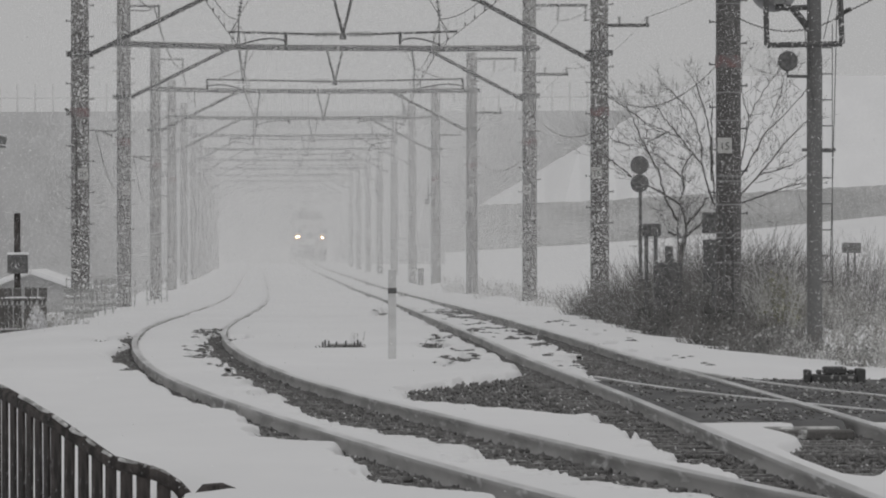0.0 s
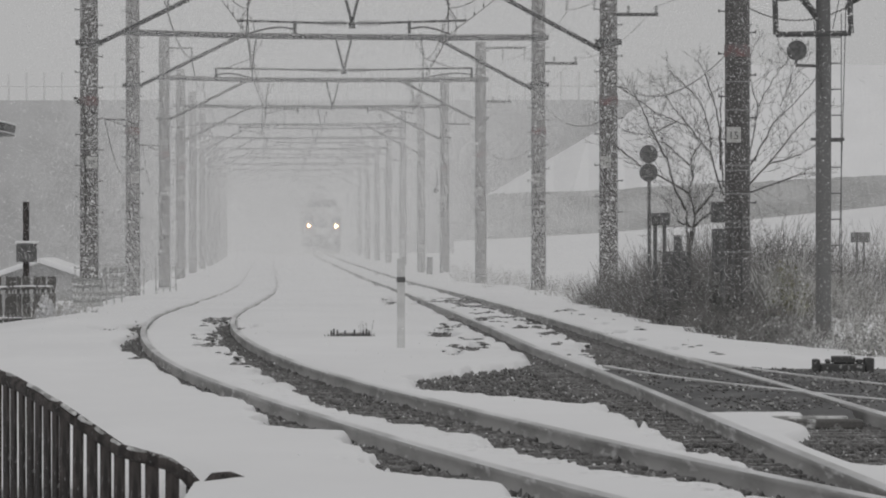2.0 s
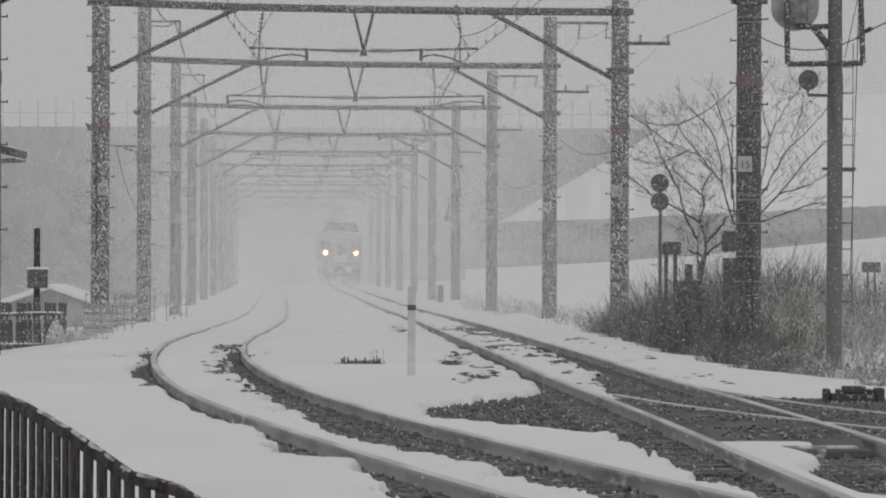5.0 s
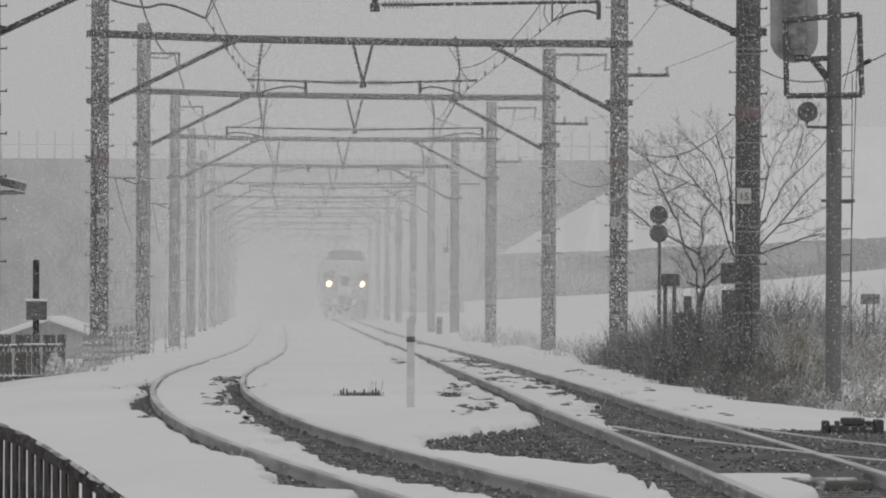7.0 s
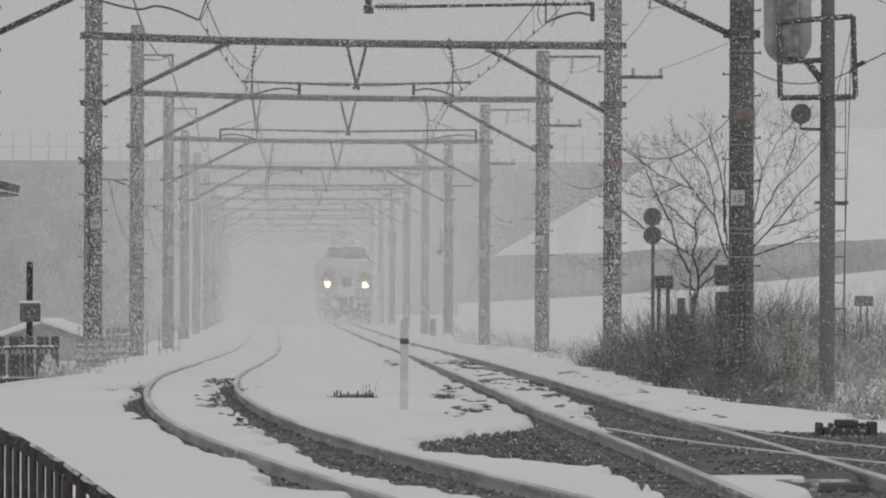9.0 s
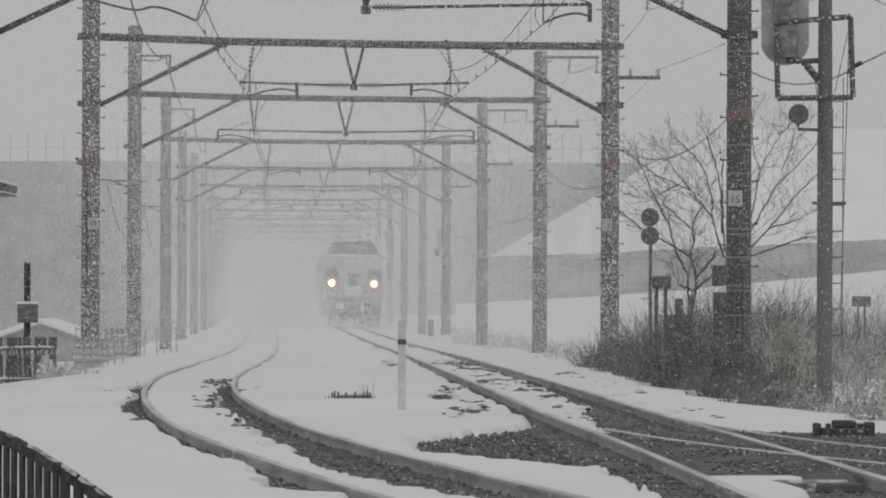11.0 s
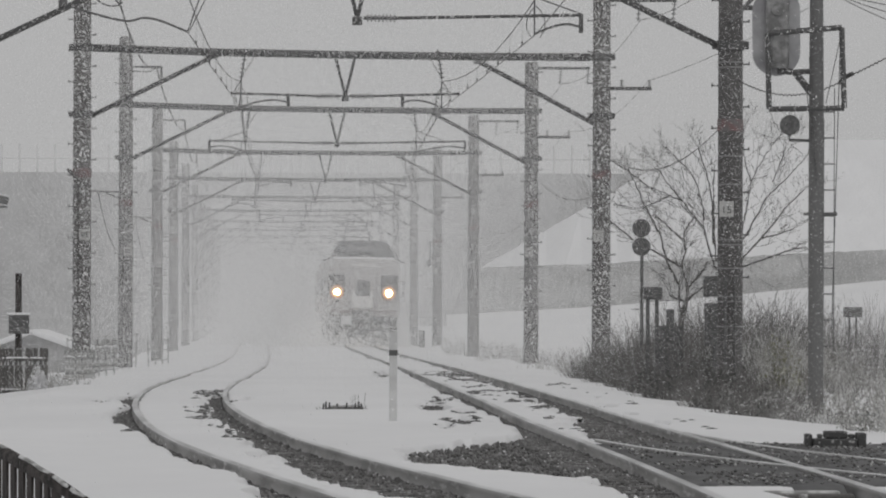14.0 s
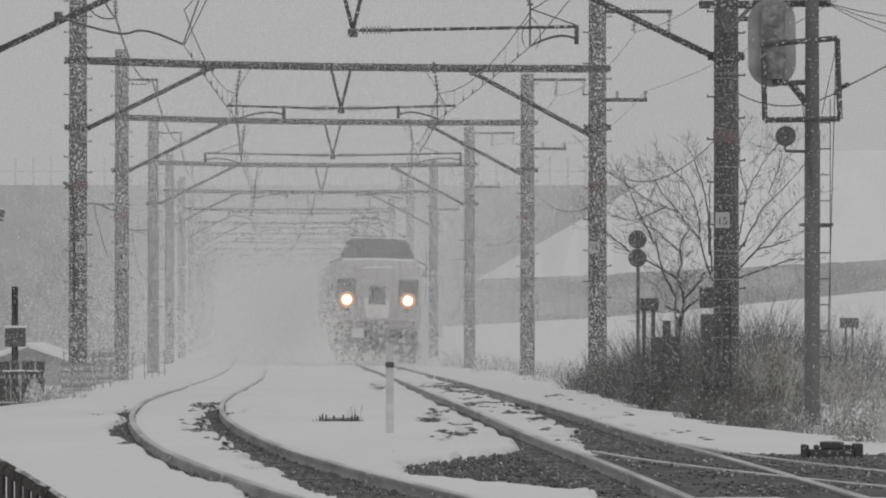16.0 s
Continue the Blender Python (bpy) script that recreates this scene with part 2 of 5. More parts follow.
BARE_RL = ([28, 38, 42, 46, 49, 60, 66, 71, 76, 85, 95, 110, 130, 150], [0.32, 0.4, 0.42, 0.5, 0.58, 0.48, 0.36, 0.25, 0.19, 0.2, 0.2, 0.2, 0.17, 0.12])
BARE_RR = ([28, 40, 44, 47, 49.5, 52.5, 62, 68, 72, 80, 90, 100, 115, 130, 160, 190], [0.2, 0.25, 0.3, 0.35, 0.6, 1.0, 1.0, 0.95, 0.74, 0.5, 0.4, 0.34, 0.3, 0.26, 0.2, 0.14])


def snow_height(x, d):
    """height of the snow surface; it dips below the ballast where the rails are swept bare"""
    x, d = np.asarray(x, float), np.asarray(d, float)
    xl, xr, xs = centre("left", d), centre("right", d), centre("side", d)
    ul, ur = x - xl, x - xr
    n1 = ripple(x * 1.5 + 40, d * 0.42 + 7, 1)
    n2 = ripple(x * 5 + 3, d * 1.1, 2)
    n3 = ripple(x * 0.8, d * 0.25, 3)
    edge = (n1 - 0.5) * 0.16 + (n2 - 0.5) * 0.12
    n4 = ripple(x * 2.6 + 9, d * 0.55 + 3, 4)
    n5 = ripple(x * 7 + 1, d * 0.95 + 2, 6)
    edge = edge + np.clip((d - 40) / 30, 0.35, 1) * (0.5 * np.maximum(0, n4 - 0.56) + 0.55 * np.maximum(0, n5 - 0.6)) - 0.03
    # torn little tongues of snow along every edge
    n6, n7 = ripple(x * 15 + 2, d * 2.4 + 5, 8), ripple(x * 32, d * 5.5 + 1, 9)
    edge = edge + 0.13 * (n6 - 0.5) + 0.07 * (n7 - 0.5)
    comb = 0.22 * np.maximum(0, np.sin(d * 2 * math.pi / 0.61)) * (n2 > 0.35)
    bare = np.full(x.shape, -1.0)

    def strip(u, side, table, gain=1.0, ties=0.0):
        w = np.interp(d, *table)
        w = np.where(w > 0.01, w + ties * comb, w)
        return np.where(w > 0.01, np.minimum(w + edge * np.minimum(1, w * 2.5) * gain - (side - u), 1.0) * np.where(u > side + 0.03, 0, 1) - np.where(u > side + 0.03, 1, 0), -1)

    for u, side, table, ties in ((ul, -HALF, BARE_LL, 0), (ul, HALF, BARE_LR, 1), (ur, -HALF, BARE_RL, 0.4), (ur, HALF, BARE_RR, 1.3)):
        bare = np.maximum(bare, strip(u, side, table, 1.0, ties))
    # swept ballast between the two lines before the points, and the crossing of the siding
    a = np.minimum.reduce([(x + 0.45 - (64 - d) * 0.02) * 1.0, (61.5 + 7.0 * np.clip(x + 0.45, 0, 1.3) - d) * 0.16, (d - 51.8 - (x < 0.9) * (0.9 - x) * 4.0) * 0.16, xr - HALF - x + 0.05])
    bare = np.maximum(bare, a + edge * 0.6)
    b = np.minimum.reduce([x - xr + 0.62, (64.3 - d) * 0.3, (d - 48.3 - 0.8 * n1) * 0.16])
    bare = np.maximum(bare, b + edge * 0.25)
    c = np.minimum.reduce([x - xr + 0.1, (48.0 - d) * 0.2, (d - 39.0) * 0.1]) + (n1 - 0.62) * 0.8
    bare = np.maximum(bare, np.where(ur < HALF + 0.6, c, -1))
    # small bare spots in the six-foot way
    for px, pd, rx, rd in ((-0.18, 90.0, 0.14, 4.0), (0.16, 79.0, 0.17, 2.6), (-1.2, 141.0, 0.17, 9.0), (-0.75, 150.0, 0.1, 5.0), (-0.02, 75.0, 0.07, 1.2), (-4.45, 94.5, 0.16, 2.2), (-2.8, 96.0, 0.2, 3.5), (2.16, 77.0, 0.12, 0.9), (2.05, 83.0, 0.1, 1.1), (1.92, 91.0, 0.16, 1.3), (1.95, 99.0, 0.1, 1.6), (0.2, 84.5, 0.12, 1.6), (-0.05, 97.0, 0.12, 2.2)):
        bare = np.maximum(bare, (1 - np.hypot((x - px) / rx, (d - pd) / rd)) * 0.22 + edge * 0.75)
    top = -0.03 + 0.02 * (n3 - 0.5) + 0.007 * (n1 - 0.5)
    # the formation falls away on both sides, shrubs and drifts on the far side
    left_out = np.clip(-ul - 1.9, 0, 40)
    right_out = np.clip(ur - 1.6, 0, 60)
    top = top - 13 * np.tanh(np.clip(-ul - 4.1, 0, 60) * 0.05) - 0.28 * np.tanh(left_out / 1.5) + 0.25 * n3 * np.tanh(left_out) * 0.4
    top = top + np.tanh(right_out / 2.0) * (0.1 * (n3 - 0.3)) - 0.22 * np.tanh(right_out / 1.3)
    top = top - 0.8 * np.clip((-1.27 - x) / 0.12, 0, 1) * np.clip((36.5 + 2.4 * np.maximum(0, -1.85 - x) - d) / 0.3, 0, 1)
    # humps of snow drifted along the foot of the poles
    top = top + 0.3 * n3 * n3 * np.exp(-((right_out - 1.0) / 0.6) ** 2) * np.clip((d - 122) / 12, 0, 1)
    shelf = np.clip((bare + 0.03) / 0.2 + 0.1, 0, 1)
    shelf = shelf * shelf * (3 - 2 * shelf)
    return top * (1 - shelf) + (top - 0.24) * shelf + level(d), bare


def grid_mesh(name, xs_of, ds, mat, fn):
    """a sheet over rows of distance; xs_of(d) gives the offsets of a row"""
    X = np.array([xs_of(d) for d in ds])
    D = np.repeat(np.array(ds)[:, None], X.shape[1], 1)
    Z = fn(X, D)
    v = np.stack([X, D, Z], -1).reshape(-1, 3)
    r, c = X.shape
    i = (np.arange(r - 1)[:, None] * c + np.arange(c - 1)[None]).reshape(-1)
    return mesh_from(name, v, np.stack([i, i + 1, i + c + 1, i + c], -1), mat)


near_d = np.concatenate([np.arange(22, 30, 0.8), np.arange(30, 46, 0.09), np.arange(46, 66, 0.12), np.arange(66, 112, 0.22), np.arange(112, 200, 0.8), np.arange(200, 720, 6)])


def snow_columns(d):
    """offsets of one row of the snow sheet: fine near the line of the tracks, coarse far out"""
    reach = min(max(d, 30), 130)
    fine = np.linspace(-0.067, 0.064, 420) * reach
    bend = 0 if d < 130 else centre("right", d) - centre("right", 130)
    return np.concatenate([np.linspace(-400, -13, 14), np.linspace(-12.5, fine[0] - 0.1, 24), fine, np.linspace(fine[-1] + 0.1, 12.5, 18), np.linspace(13, 400, 14)]) + bend



ground = new("ground", grid_mesh("ground", lambda d: np.concatenate([np.linspace(-420, -14, 12), np.linspace(-12, 12, 120), np.linspace(14, 420, 12)]),
                                 np.concatenate([np.arange(-60, 22, 4), np.arange(22, 120, 0.5), np.arange(120, 300, 6), np.arange(300, 2600, 50)]), M_ballast,
                                 lambda x, d: -0.118 + 0.03 * (ripple(x * 5, d * 4, 5) - 0.5) + level(np.minimum(d, 700)) - 14 * np.tanh(np.clip(centre("left", d) - x - 4.0, 0, 60) * 0.05) - 0.75 * np.tanh(np.clip(x - centre("right", d) - 1.9, 0, 60) / 1.2) - 0.75 * np.tanh(np.clip(centre("left", d) - x - 1.9, 0, 60) / 1.2) - 1.2 * np.clip((-1.15 - x) / 0.2, 0, 1) * np.clip((37.2 + 2.4 * np.maximum(0, -1.85 - x) - d) / 0.4, 0, 1)))
tagged(ground, "dark wet ballast and soil under the snow", "ground", kind="structure")
snow = new("snow_cover", grid_mesh("snow_cover", snow_columns, np.concatenate([np.arange(-60, 22, 4), near_d, np.arange(720, 2600, 60)]), M_snow,
                                   lambda x, d: snow_height(x, d)[0]))
tagged(snow, "white snow sheet, swept bare in strips beside the rails", "snow", kind="structure")


# ---- rails ----
RAIL = [(-0.0635, -0.153), (-0.0635, -0.142), (-0.04, -0.118), (-0.024, -0.05), (-0.031, -0.034), (-0.0325, -0.008), (-0.024, 0.0),
        (0.024, 0.0), (0.0325, -0.008), (0.031, -0.034), (0.024, -0.05), (0.04, -0.118), (0.0635, -0.142), (0.0635, -0.153)]


def rail(line, off, d0, d1, parent, slim=1.0):
    ds = np.concatenate([np.arange(d0, min(d1, 140), 1.0), np.arange(max(d0, 140), d1, 6.0)])
    xs = centre(line, ds) + off
    zs = level(ds)
    v = np.array([(x + a * slim, d, z + b) for x, d, z in zip(xs, ds, zs) for a, b in RAIL])
    k = len(RAIL)
    f = [(i * k + j, i * k + (j + 1) % k, (i + 1) * k + (j + 1) % k, (i + 1) * k + j) for i in range(len(ds) - 1) for j in range(k)]
    me = mesh_from("rail", v, f, [M_rail, M_head])
    me.polygons.foreach_set("material_index", [1 if 5 <= (i % k) <= 7 else 0 for i in range(len(f))])
    ob = new("rail", me)
    ob.parent = parent
    return ob


tracks = {}
for name, label, d0, d1 in (("left", "railway track in a curve, steel rails half buried in snow", 24, 620), ("right", "main railway track, steel rails swept bare by trains", 24, 620),
                            ("side", "siding rails leaving the main track at snowy points", 26, 66)):
    tr = empty("railway_track", label=label, category="railway track", group="railway tracks")
    tracks[name] = tr
    rail(name, -HALF, d0, d1 if name != "side" else 65.5, tr, 0.5 if name == "side" else 1.0)
    rail(name, HALF, d0, d1 if name != "side" else 70, tr, 0.6 if name == "side" else 1.0)


# ---- catenary portals ----
def pole_mesh(h, r0, r1):
    bm = bmesh.new()
    lathe(bm, [(r0, -0.6), (r0, 0.0), (r0 + (r1 - r0) * 0.5, h / 2), (r1, h - 0.02), (r1 * 0.6, h)], 14)
    return bm


def insulator(bm, p, q, r=0.06, discs=6, seg=8):
    """a string of porcelain discs from p to q"""
    p, q = Vector(p), Vector(q)
    n = (q - p).normalized()
    tube(bm, [p, q], r * 0.3, 6)
    for i in range(discs):
        c = p.lerp(q, (i + 0.5) / discs)
        tube(bm, [c - n * 0.012, c + n * 0.012], r, seg)


def zigzag(index, s):
    """sideways shift of the wires at a portal"""
    if s < 0:
        return 0.02 if index % 2 == 0 else 0.24
    return (0.5, 0.0, 0.1, 0.6)[index] if index < 4 else (0.3 if index % 2 == 0 else 0.1)


def catenary_portal(d, xl, xr, zl, zr, zb_l, zb_r, index=0, side_arms=True, bracket=False, far=False):
    """two concrete poles, a steel beam with braces, the hanging registration gear over both lines"""
    root = empty("catenary_portal", pose((xl + xr) / 2, d, 0), label="snow-plastered concrete poles carrying a steel beam over two tracks",
                 category="catenary portal", group="catenary portals along the line")
    off, g = -(xl + xr) / 2, float(rise(d))
    base = {xl: -0.35 + g, xr: -0.3 + g}
    seg = 6 if far else 8
    for x, top, left in ((xl, zl, True), (xr, zr, False)):
        bm = pole_mesh(top - base[x], 0.182, 0.166)
        pole = part("pole", bm, M_conc_dark if index == 0 else M_conc, root, smooth=True)
        pole.location = (x + off, 0, base[x])
        if far:
            continue
        # steel bands that clamp beam, brace and arms
        for z in (zb_l if left else zb_r, 4.87):
            bm = bmesh.new()
            lathe(bm, [(0.186, z - 0.07), (0.2, z - 0.06), (0.2, z + 0.06), (0.186, z + 0.07)], 14, (x + off, 0, g))
            for s in (-1, 1):
                box(bm, x + off + s * 0.215 - 0.045, x + off + s * 0.215 + 0.045, -0.03, 0.03, z - 0.055 + g, z + 0.055 + g, 0.008)
            part("clamp_band", bm, M_steel, root)
        # climbing bolts
        for i in range(22):
            z = 1.6 + i * 0.3
            if z > top - 0.25:
                break
            s = -1 if i % 2 else 1
            bm = bmesh.new()
            tube(bm, [(x + off + s * 0.16, 0, z), (x + off + s * 0.26, 0, z + 0.005)], 0.011, 5)
            tube(bm, [(x + off + s * 0.26, 0, z - 0.015), (x + off + s * 0.26, 0, z + 0.035)], 0.01, 5)
            part("climbing_bolt", bm, M_dark, root)
        bm = bmesh.new()
        lathe(bm, [(0.184, 3.66), (0.184, 3.83)], 14, (x + off, 0, g))
        part("red_band", bm, M_red, root, "faded red warning band")
        # number plate on the face towards the line
        s = 0.06 if left else -0.06
        bm = bmesh.new()
        box(bm, x + off + s - 0.1, x + off + s + 0.1, -0.21, -0.195, 2.45 + g, 2.67 + g, 0.006)
        plate = part("number_plate", bm, M_plate, root, "small white enamel plate")
        bm = bmesh.new()
        if not (d < 150 and not left):
            for k in (-0.045, 0.0, 0.045):
                box(bm, x + off + s + k - 0.012, x + off + s + k + 0.012, -0.216, -0.211, 2.51 + g, 2.61 + g)
            part("marking", bm, M_ink, plate)
    # beam, braces
    a, b = Vector((xl + off, 0, zb_l + g)), Vector((xr + off, 0, zb_r + g))
    bm = bmesh.new()
    dn = Vector((0, 0, 0.05))
    tube(bm, [a - Vector((0.2, 0, 0)), a.lerp(b, 0.25) - dn, a.lerp(b, 0.5) - dn, a.lerp(b, 0.75) - dn * 0.7, b + Vector((0.2, 0, 0))], 0.075, seg)
    part("beam", bm, M_steel, root, "snow-crusted steel tube beam", True)
    for k, end, col in ((0.25, 1.33, a), (0.765, 1.27, b)):
        j = a.lerp(b, k) - dn
        foot = Vector((col.x + (0.16 if col is a else -0.16), 0, col.z - end))
        bm = bmesh.new()
        tube(bm, [foot, j - Vector((0, 0, 0.09))], 0.045, seg)
        part("brace", bm, M_steel, root, "", True)
        bm = bmesh.new()
        box(bm, j.x - 0.12, j.x + 0.12, -0.09, 0.09, j.z - 0.12, j.z - 0.05, 0.01)
        part("gusset", bm, M_steel, root)
    # the V hanger with its crossbar, pull-off arms, hangers of the carrier wires
    cl, cr = float(centre("left", d)), float(centre("right", d))
    mid = (cl + cr) / 2 + off + 0.19
    top = 6.04 + g
    low = 5.24 + g
    outer = index % 2 == 0
    bm = bmesh.new()
    for s in (-1, 1):
        tube(bm, [(mid + s * 0.2, 0, top), (mid, 0, low)], 0.03, 5)
    box(bm, mid - 0.07, mid + 0.07, -0.05, 0.05, low - 0.1, low + 0.02, 0.01)
    part("v_hanger", bm, M_steel, root)
    reach = 3.15 if outer else 2.2
    for s, c in ((-1, cl + off), (1, cr + off)):
        if index == 0 and s < 0:
            # here the wire of the left line is pulled off straight from the pole
            bm = bmesh.new()
            tube(bm, curved([(-5.42 + off, 0, 5.44), (-5.085 + off, 0, 5.32), (-4.54 + off, 0, 5.19), (-4.28 + off, 0, 5.235), (-4.03 + off, 0, 5.19), (-3.66 + off, 0, 5.04)]), 0.017, 5)
            box(bm, -5.48 + off, -5.36 + off, -0.05, 0.05, 5.38, 5.5, 0.01)
            part("pull_off_arm", bm, M_dark, root)
            bm = bmesh.new()
            tube(bm, [(-3.66 + off, 0, 5.04), (-3.44 + off, 0, 5.67), (-3.28 + off, 0, 6.15)], 0.01, 4)
            part("wire_hanger", bm, M_dark, root)
            continue
        out = mid + s * reach
        hx = c + zigzag(index, s)
        bm = bmesh.new()
        tube(bm, [(mid + s * 0.08, 0, low), (mid + s * 0.5, 0, low + 0.0), (out, 0, low + 0.05)], 0.024, 5)
        part("crossbar", bm, M_steel, root)
        bm = bmesh.new()
        insulator(bm, (mid + s * 0.12, 0, low), (mid + s * 0.55, 0, low), 0.055, 5 if far else 8)
        part("insulator", bm, M_porc, root, "ribbed porcelain insulator")
        ax = out if outer else mid + s * 1.1
        bm = bmesh.new()
        tube(bm, [(ax, 0, low + 0.05), (ax, 0, low - 0.2)], 0.035, 5)
        a0, a1 = Vector((ax, 0, low - 0.12)), Vector((hx, 0, 5.03 + g))
        tube(bm, curved([a0, a0.lerp(a1, 0.3) + Vector((0, 0, 0.07)), a0.lerp(a1, 0.65) + Vector((0, 0, 0.06)), a1]), 0.018, 5)
        part("pull_off_arm", bm, M_dark, root)
        bm = bmesh.new()
        insulator(bm, (hx - s * 0.1, 0, top + 0.1), (hx - s * 0.01, 0, top - 0.48), 0.045, 4 if far else 7)
        part("carrier_insulator", bm, M_dark, root)
        bm = bmesh.new()
        tube(bm, [(hx - s * 0.02, 0, top - 0.48), (hx - 0.02, 0, 5.0 + g)], 0.012, 4)
        part("wire_hanger", bm, M_dark, root)
        if not far:
            for q in (-1, 1):
                bm = bmesh.new()
                tube(bm, curved([(hx, 0, 5.42), (hx + q * 0.1, 0.1, 5.3), (hx + q * 0.13, 0.2, 5.12), (hx + q * 0.06, 0.3, 4.98)]), 0.007, 4)
                part("jumper", bm, M_wire, root)
            bm = bmesh.new()
            tube(bm, [(hx - s * 0.01, 0, top - 0.5), (hx + s * (0.66 if outer else 0.14), 0, low + 0.06)], 0.009, 4)
            tube(bm, [(hx - s * 0.26, 0, top - 0.05), (hx - s * 0.01, 0, top - 0.46)], 0.007, 4)
            part("stay", bm, M_wire, root)
    if side_arms:
        for z, w, n in ((5.4, 0.82, 2), (7.1, 1.3, 1)):
            if z > zr - 0.1:
                continue
            x0 = xr + off + 0.14
            bm = bmesh.new()
            box(bm, x0, x0 + w, -0.04, 0.04, z - 0.035 + g, z + 0.035 + g, 0.01)
            arm = part("cross_arm", bm, M_steel, root)
            for k in ((0.3, 0.95) if n == 2 else (0.45, 0.97)):
                bm = bmesh.new()
                if n == 2:
                    insulator(bm, (x0 + w * k, 0, z + 0.03 + g), (x0 + w * k, 0, z + 0.17 + g), 0.035, 3)
                else:
                    insulator(bm, (x0 + w * k, 0, z - 0.03 + g), (x0 + w * k - 0.03, 0, z - 0.4 + g), 0.05, 4)
                part("insulator", bm, M_porc, arm)
    if bracket:
        x0 = xl + off - 0.16
        bm = bmesh.new()
        box(bm, x0 - 0.55, x0, -0.03, 0.03, 4.0, 4.05, 0.006)
        tube(bm, [(x0 - 0.35, 0, 4.0), (x0, 0, 3.86)], 0.025, 5)
        part("cable_bracket", bm, M_steel, root)
        bm = bmesh.new()
        x1 = xl + off + 0.15
        box(bm, x1, x1 + 0.75, -0.03, 0.03, 7.08, 7.13, 0.006)
        tube(bm, [(x1 + 0.72, 0, 7.1), (x1 + 0.72, 0, 6.75)], 0.03, 5)
        part("feeder_arm", bm, M_steel, root)
    return root


PORTALS = [
    (104.0, -6.72, 3.99, 7.9, 8.2, 6.15, 6.13), (142.0, -7.02, 2.97, 8.2, 7.32, 6.17, 6.0), (182.0, -7.92, 2.08, 7.85, 7.25, 6.18, 6.04),
    (233.4, -9.16, 0.84, 7.5, 7.3, 6.17, 6.1), (280.0, -10.37, -0.36, 7.5, 7.35, 6.12, 6.08), (323.0, -11.43, -1.44, 7.5, 7.35, 6.1, 6.08),
    (368.0, -12.55, -2.55, 7.5, 7.35, 6.1, 6.1), (413.0, -13.67, -3.67, 7.5, 7.35, 6.1, 6.1), (458.0, -14.78, -4.78, 7.5, 7.35, 6.1, 6.1),
    (503.0, -15.9, -5.9, 7.5, 7.35, 6.1, 6.1), (548.0, -17.0, -7.0, 7.5, 7.35, 6.1, 6.1),
]
for i, p in enumerate(PORTALS):
    catenary_portal(*p, index=i, side_arms=i in (0, 1, 2, 3, 4), bracket=i in (2, 3, 4), far=i > 4)

# the figures on the two nearest number plates
for figure, d in (("15", 104), ("16", 142)):
    cu = bpy.data.curves.new("plate_number", "FONT")
    cu.body, cu.size, cu.align_x, cu.extrude = figure, 0.15, "CENTER", 0.002
    txt = new("marking", cu)
    txt_me = bpy.data.meshes.new_from_object(txt.evaluated_get(bpy.context.evaluated_depsgraph_get()))
    bpy.data.objects.remove(txt)
    txt_me.materials.clear()
    txt_me.materials.append(M_ink)
    for ob in [o for o in scene.objects if o.name.startswith("catenary_portal") and abs(o.location.y - d) < 1]:
        plate = sorted([c for c in ob.children if c.name.startswith("number_plate")], key=lambda c: c.data.vertices[0].co.x)[-1]
        m = new("marking", txt_me)
        m.parent = plate
        cx = sum(v.co.x for v in plate.data.vertices) / len(plate.data.vertices)
        m.matrix_basis = pose(cx, -0.214, 2.5, 90, 0, 0)


# ---- overhead wires ----
def wire(name, spans, r, label, n=8, droop=0.0, seg=4):
    bm = bmesh.new()
    pts = []
    for a, b in zip(spans, spans[1:]):
        s = sag(a, b, droop, n)
        pts += s if not pts else s[1:]
    tube(bm, pts, r, seg)
    ob = part(name, bm, M_wire)
    return tagged(ob, label, "wire", group="overhead wires")


for line, s in (("left", -1), ("right", 1)):
    pts_c, pts_m = [], []
    for i, p in enumerate([(62.0,)] + PORTALS):
        d = p[0]
        c = float(centre(line, d)) + (zigzag(i - 1, s) if i else 0.2)
        pts_c.append((c, d, 5.02 + float(rise(d))))
        pts_m.append((c, d, 5.53 + float(rise(d))))
    contact = wire("contact_wire", pts_c, 0.008, "thin bronze contact wire above the track", 4, 0.02)
    carrier = wire("carrier_wire", pts_m, 0.009, "sagging carrier wire above the contact wire", 10, 0.3)
    for i in range(1, 7):
        a, b = Vector(pts_c[i]), Vector(pts_c[i + 1])
        ma, mb = Vector(pts_m[i]), Vector(pts_m[i + 1])
        for k in range(1, 9):
            u = k / 9
            bm = bmesh.new()
            lo = a.lerp(b, u)
            hi = ma.lerp(mb, u) - Vector((0, 0, 4 * 0.3 * u * (1 - u)))
            tube(bm, [lo, hi], 0.0025, 3)
            tube(bm, [lo - Vector((0, 0, 0.02)), lo + Vector((0, 0, 0.05))], 0.013, 5)
            part("dropper", bm, M_wire, carrier)
xr_of = {p[0]: p[2] for p in PORTALS}
xl_of = {p[0]: p[1] for p in PORTALS}
ds_p = [p[0] for p in PORTALS]
CABLE = [(104.0, 4.12, 142.0, 4.05, 0.55, 0.2), (142.0, 3.46, 182.0, 4.5, 0.4, 0.05), (182.0, 3.6, 233.4, 3.97, 0.5, 0.1),
         (233.4, 3.6, 280.0, 3.9, 0.5, 0.1), (280.0, 3.6, 323.0, 3.9, 0.5, 0.1)]
for da, za, db, zb, drop, sx in CABLE:
    wire("signal_cable", [(xr_of[da] + sx, da, za), (xr_of[db] + sx, db, zb)], 0.009, "black signal cable sagging from pole to pole", 14, drop)
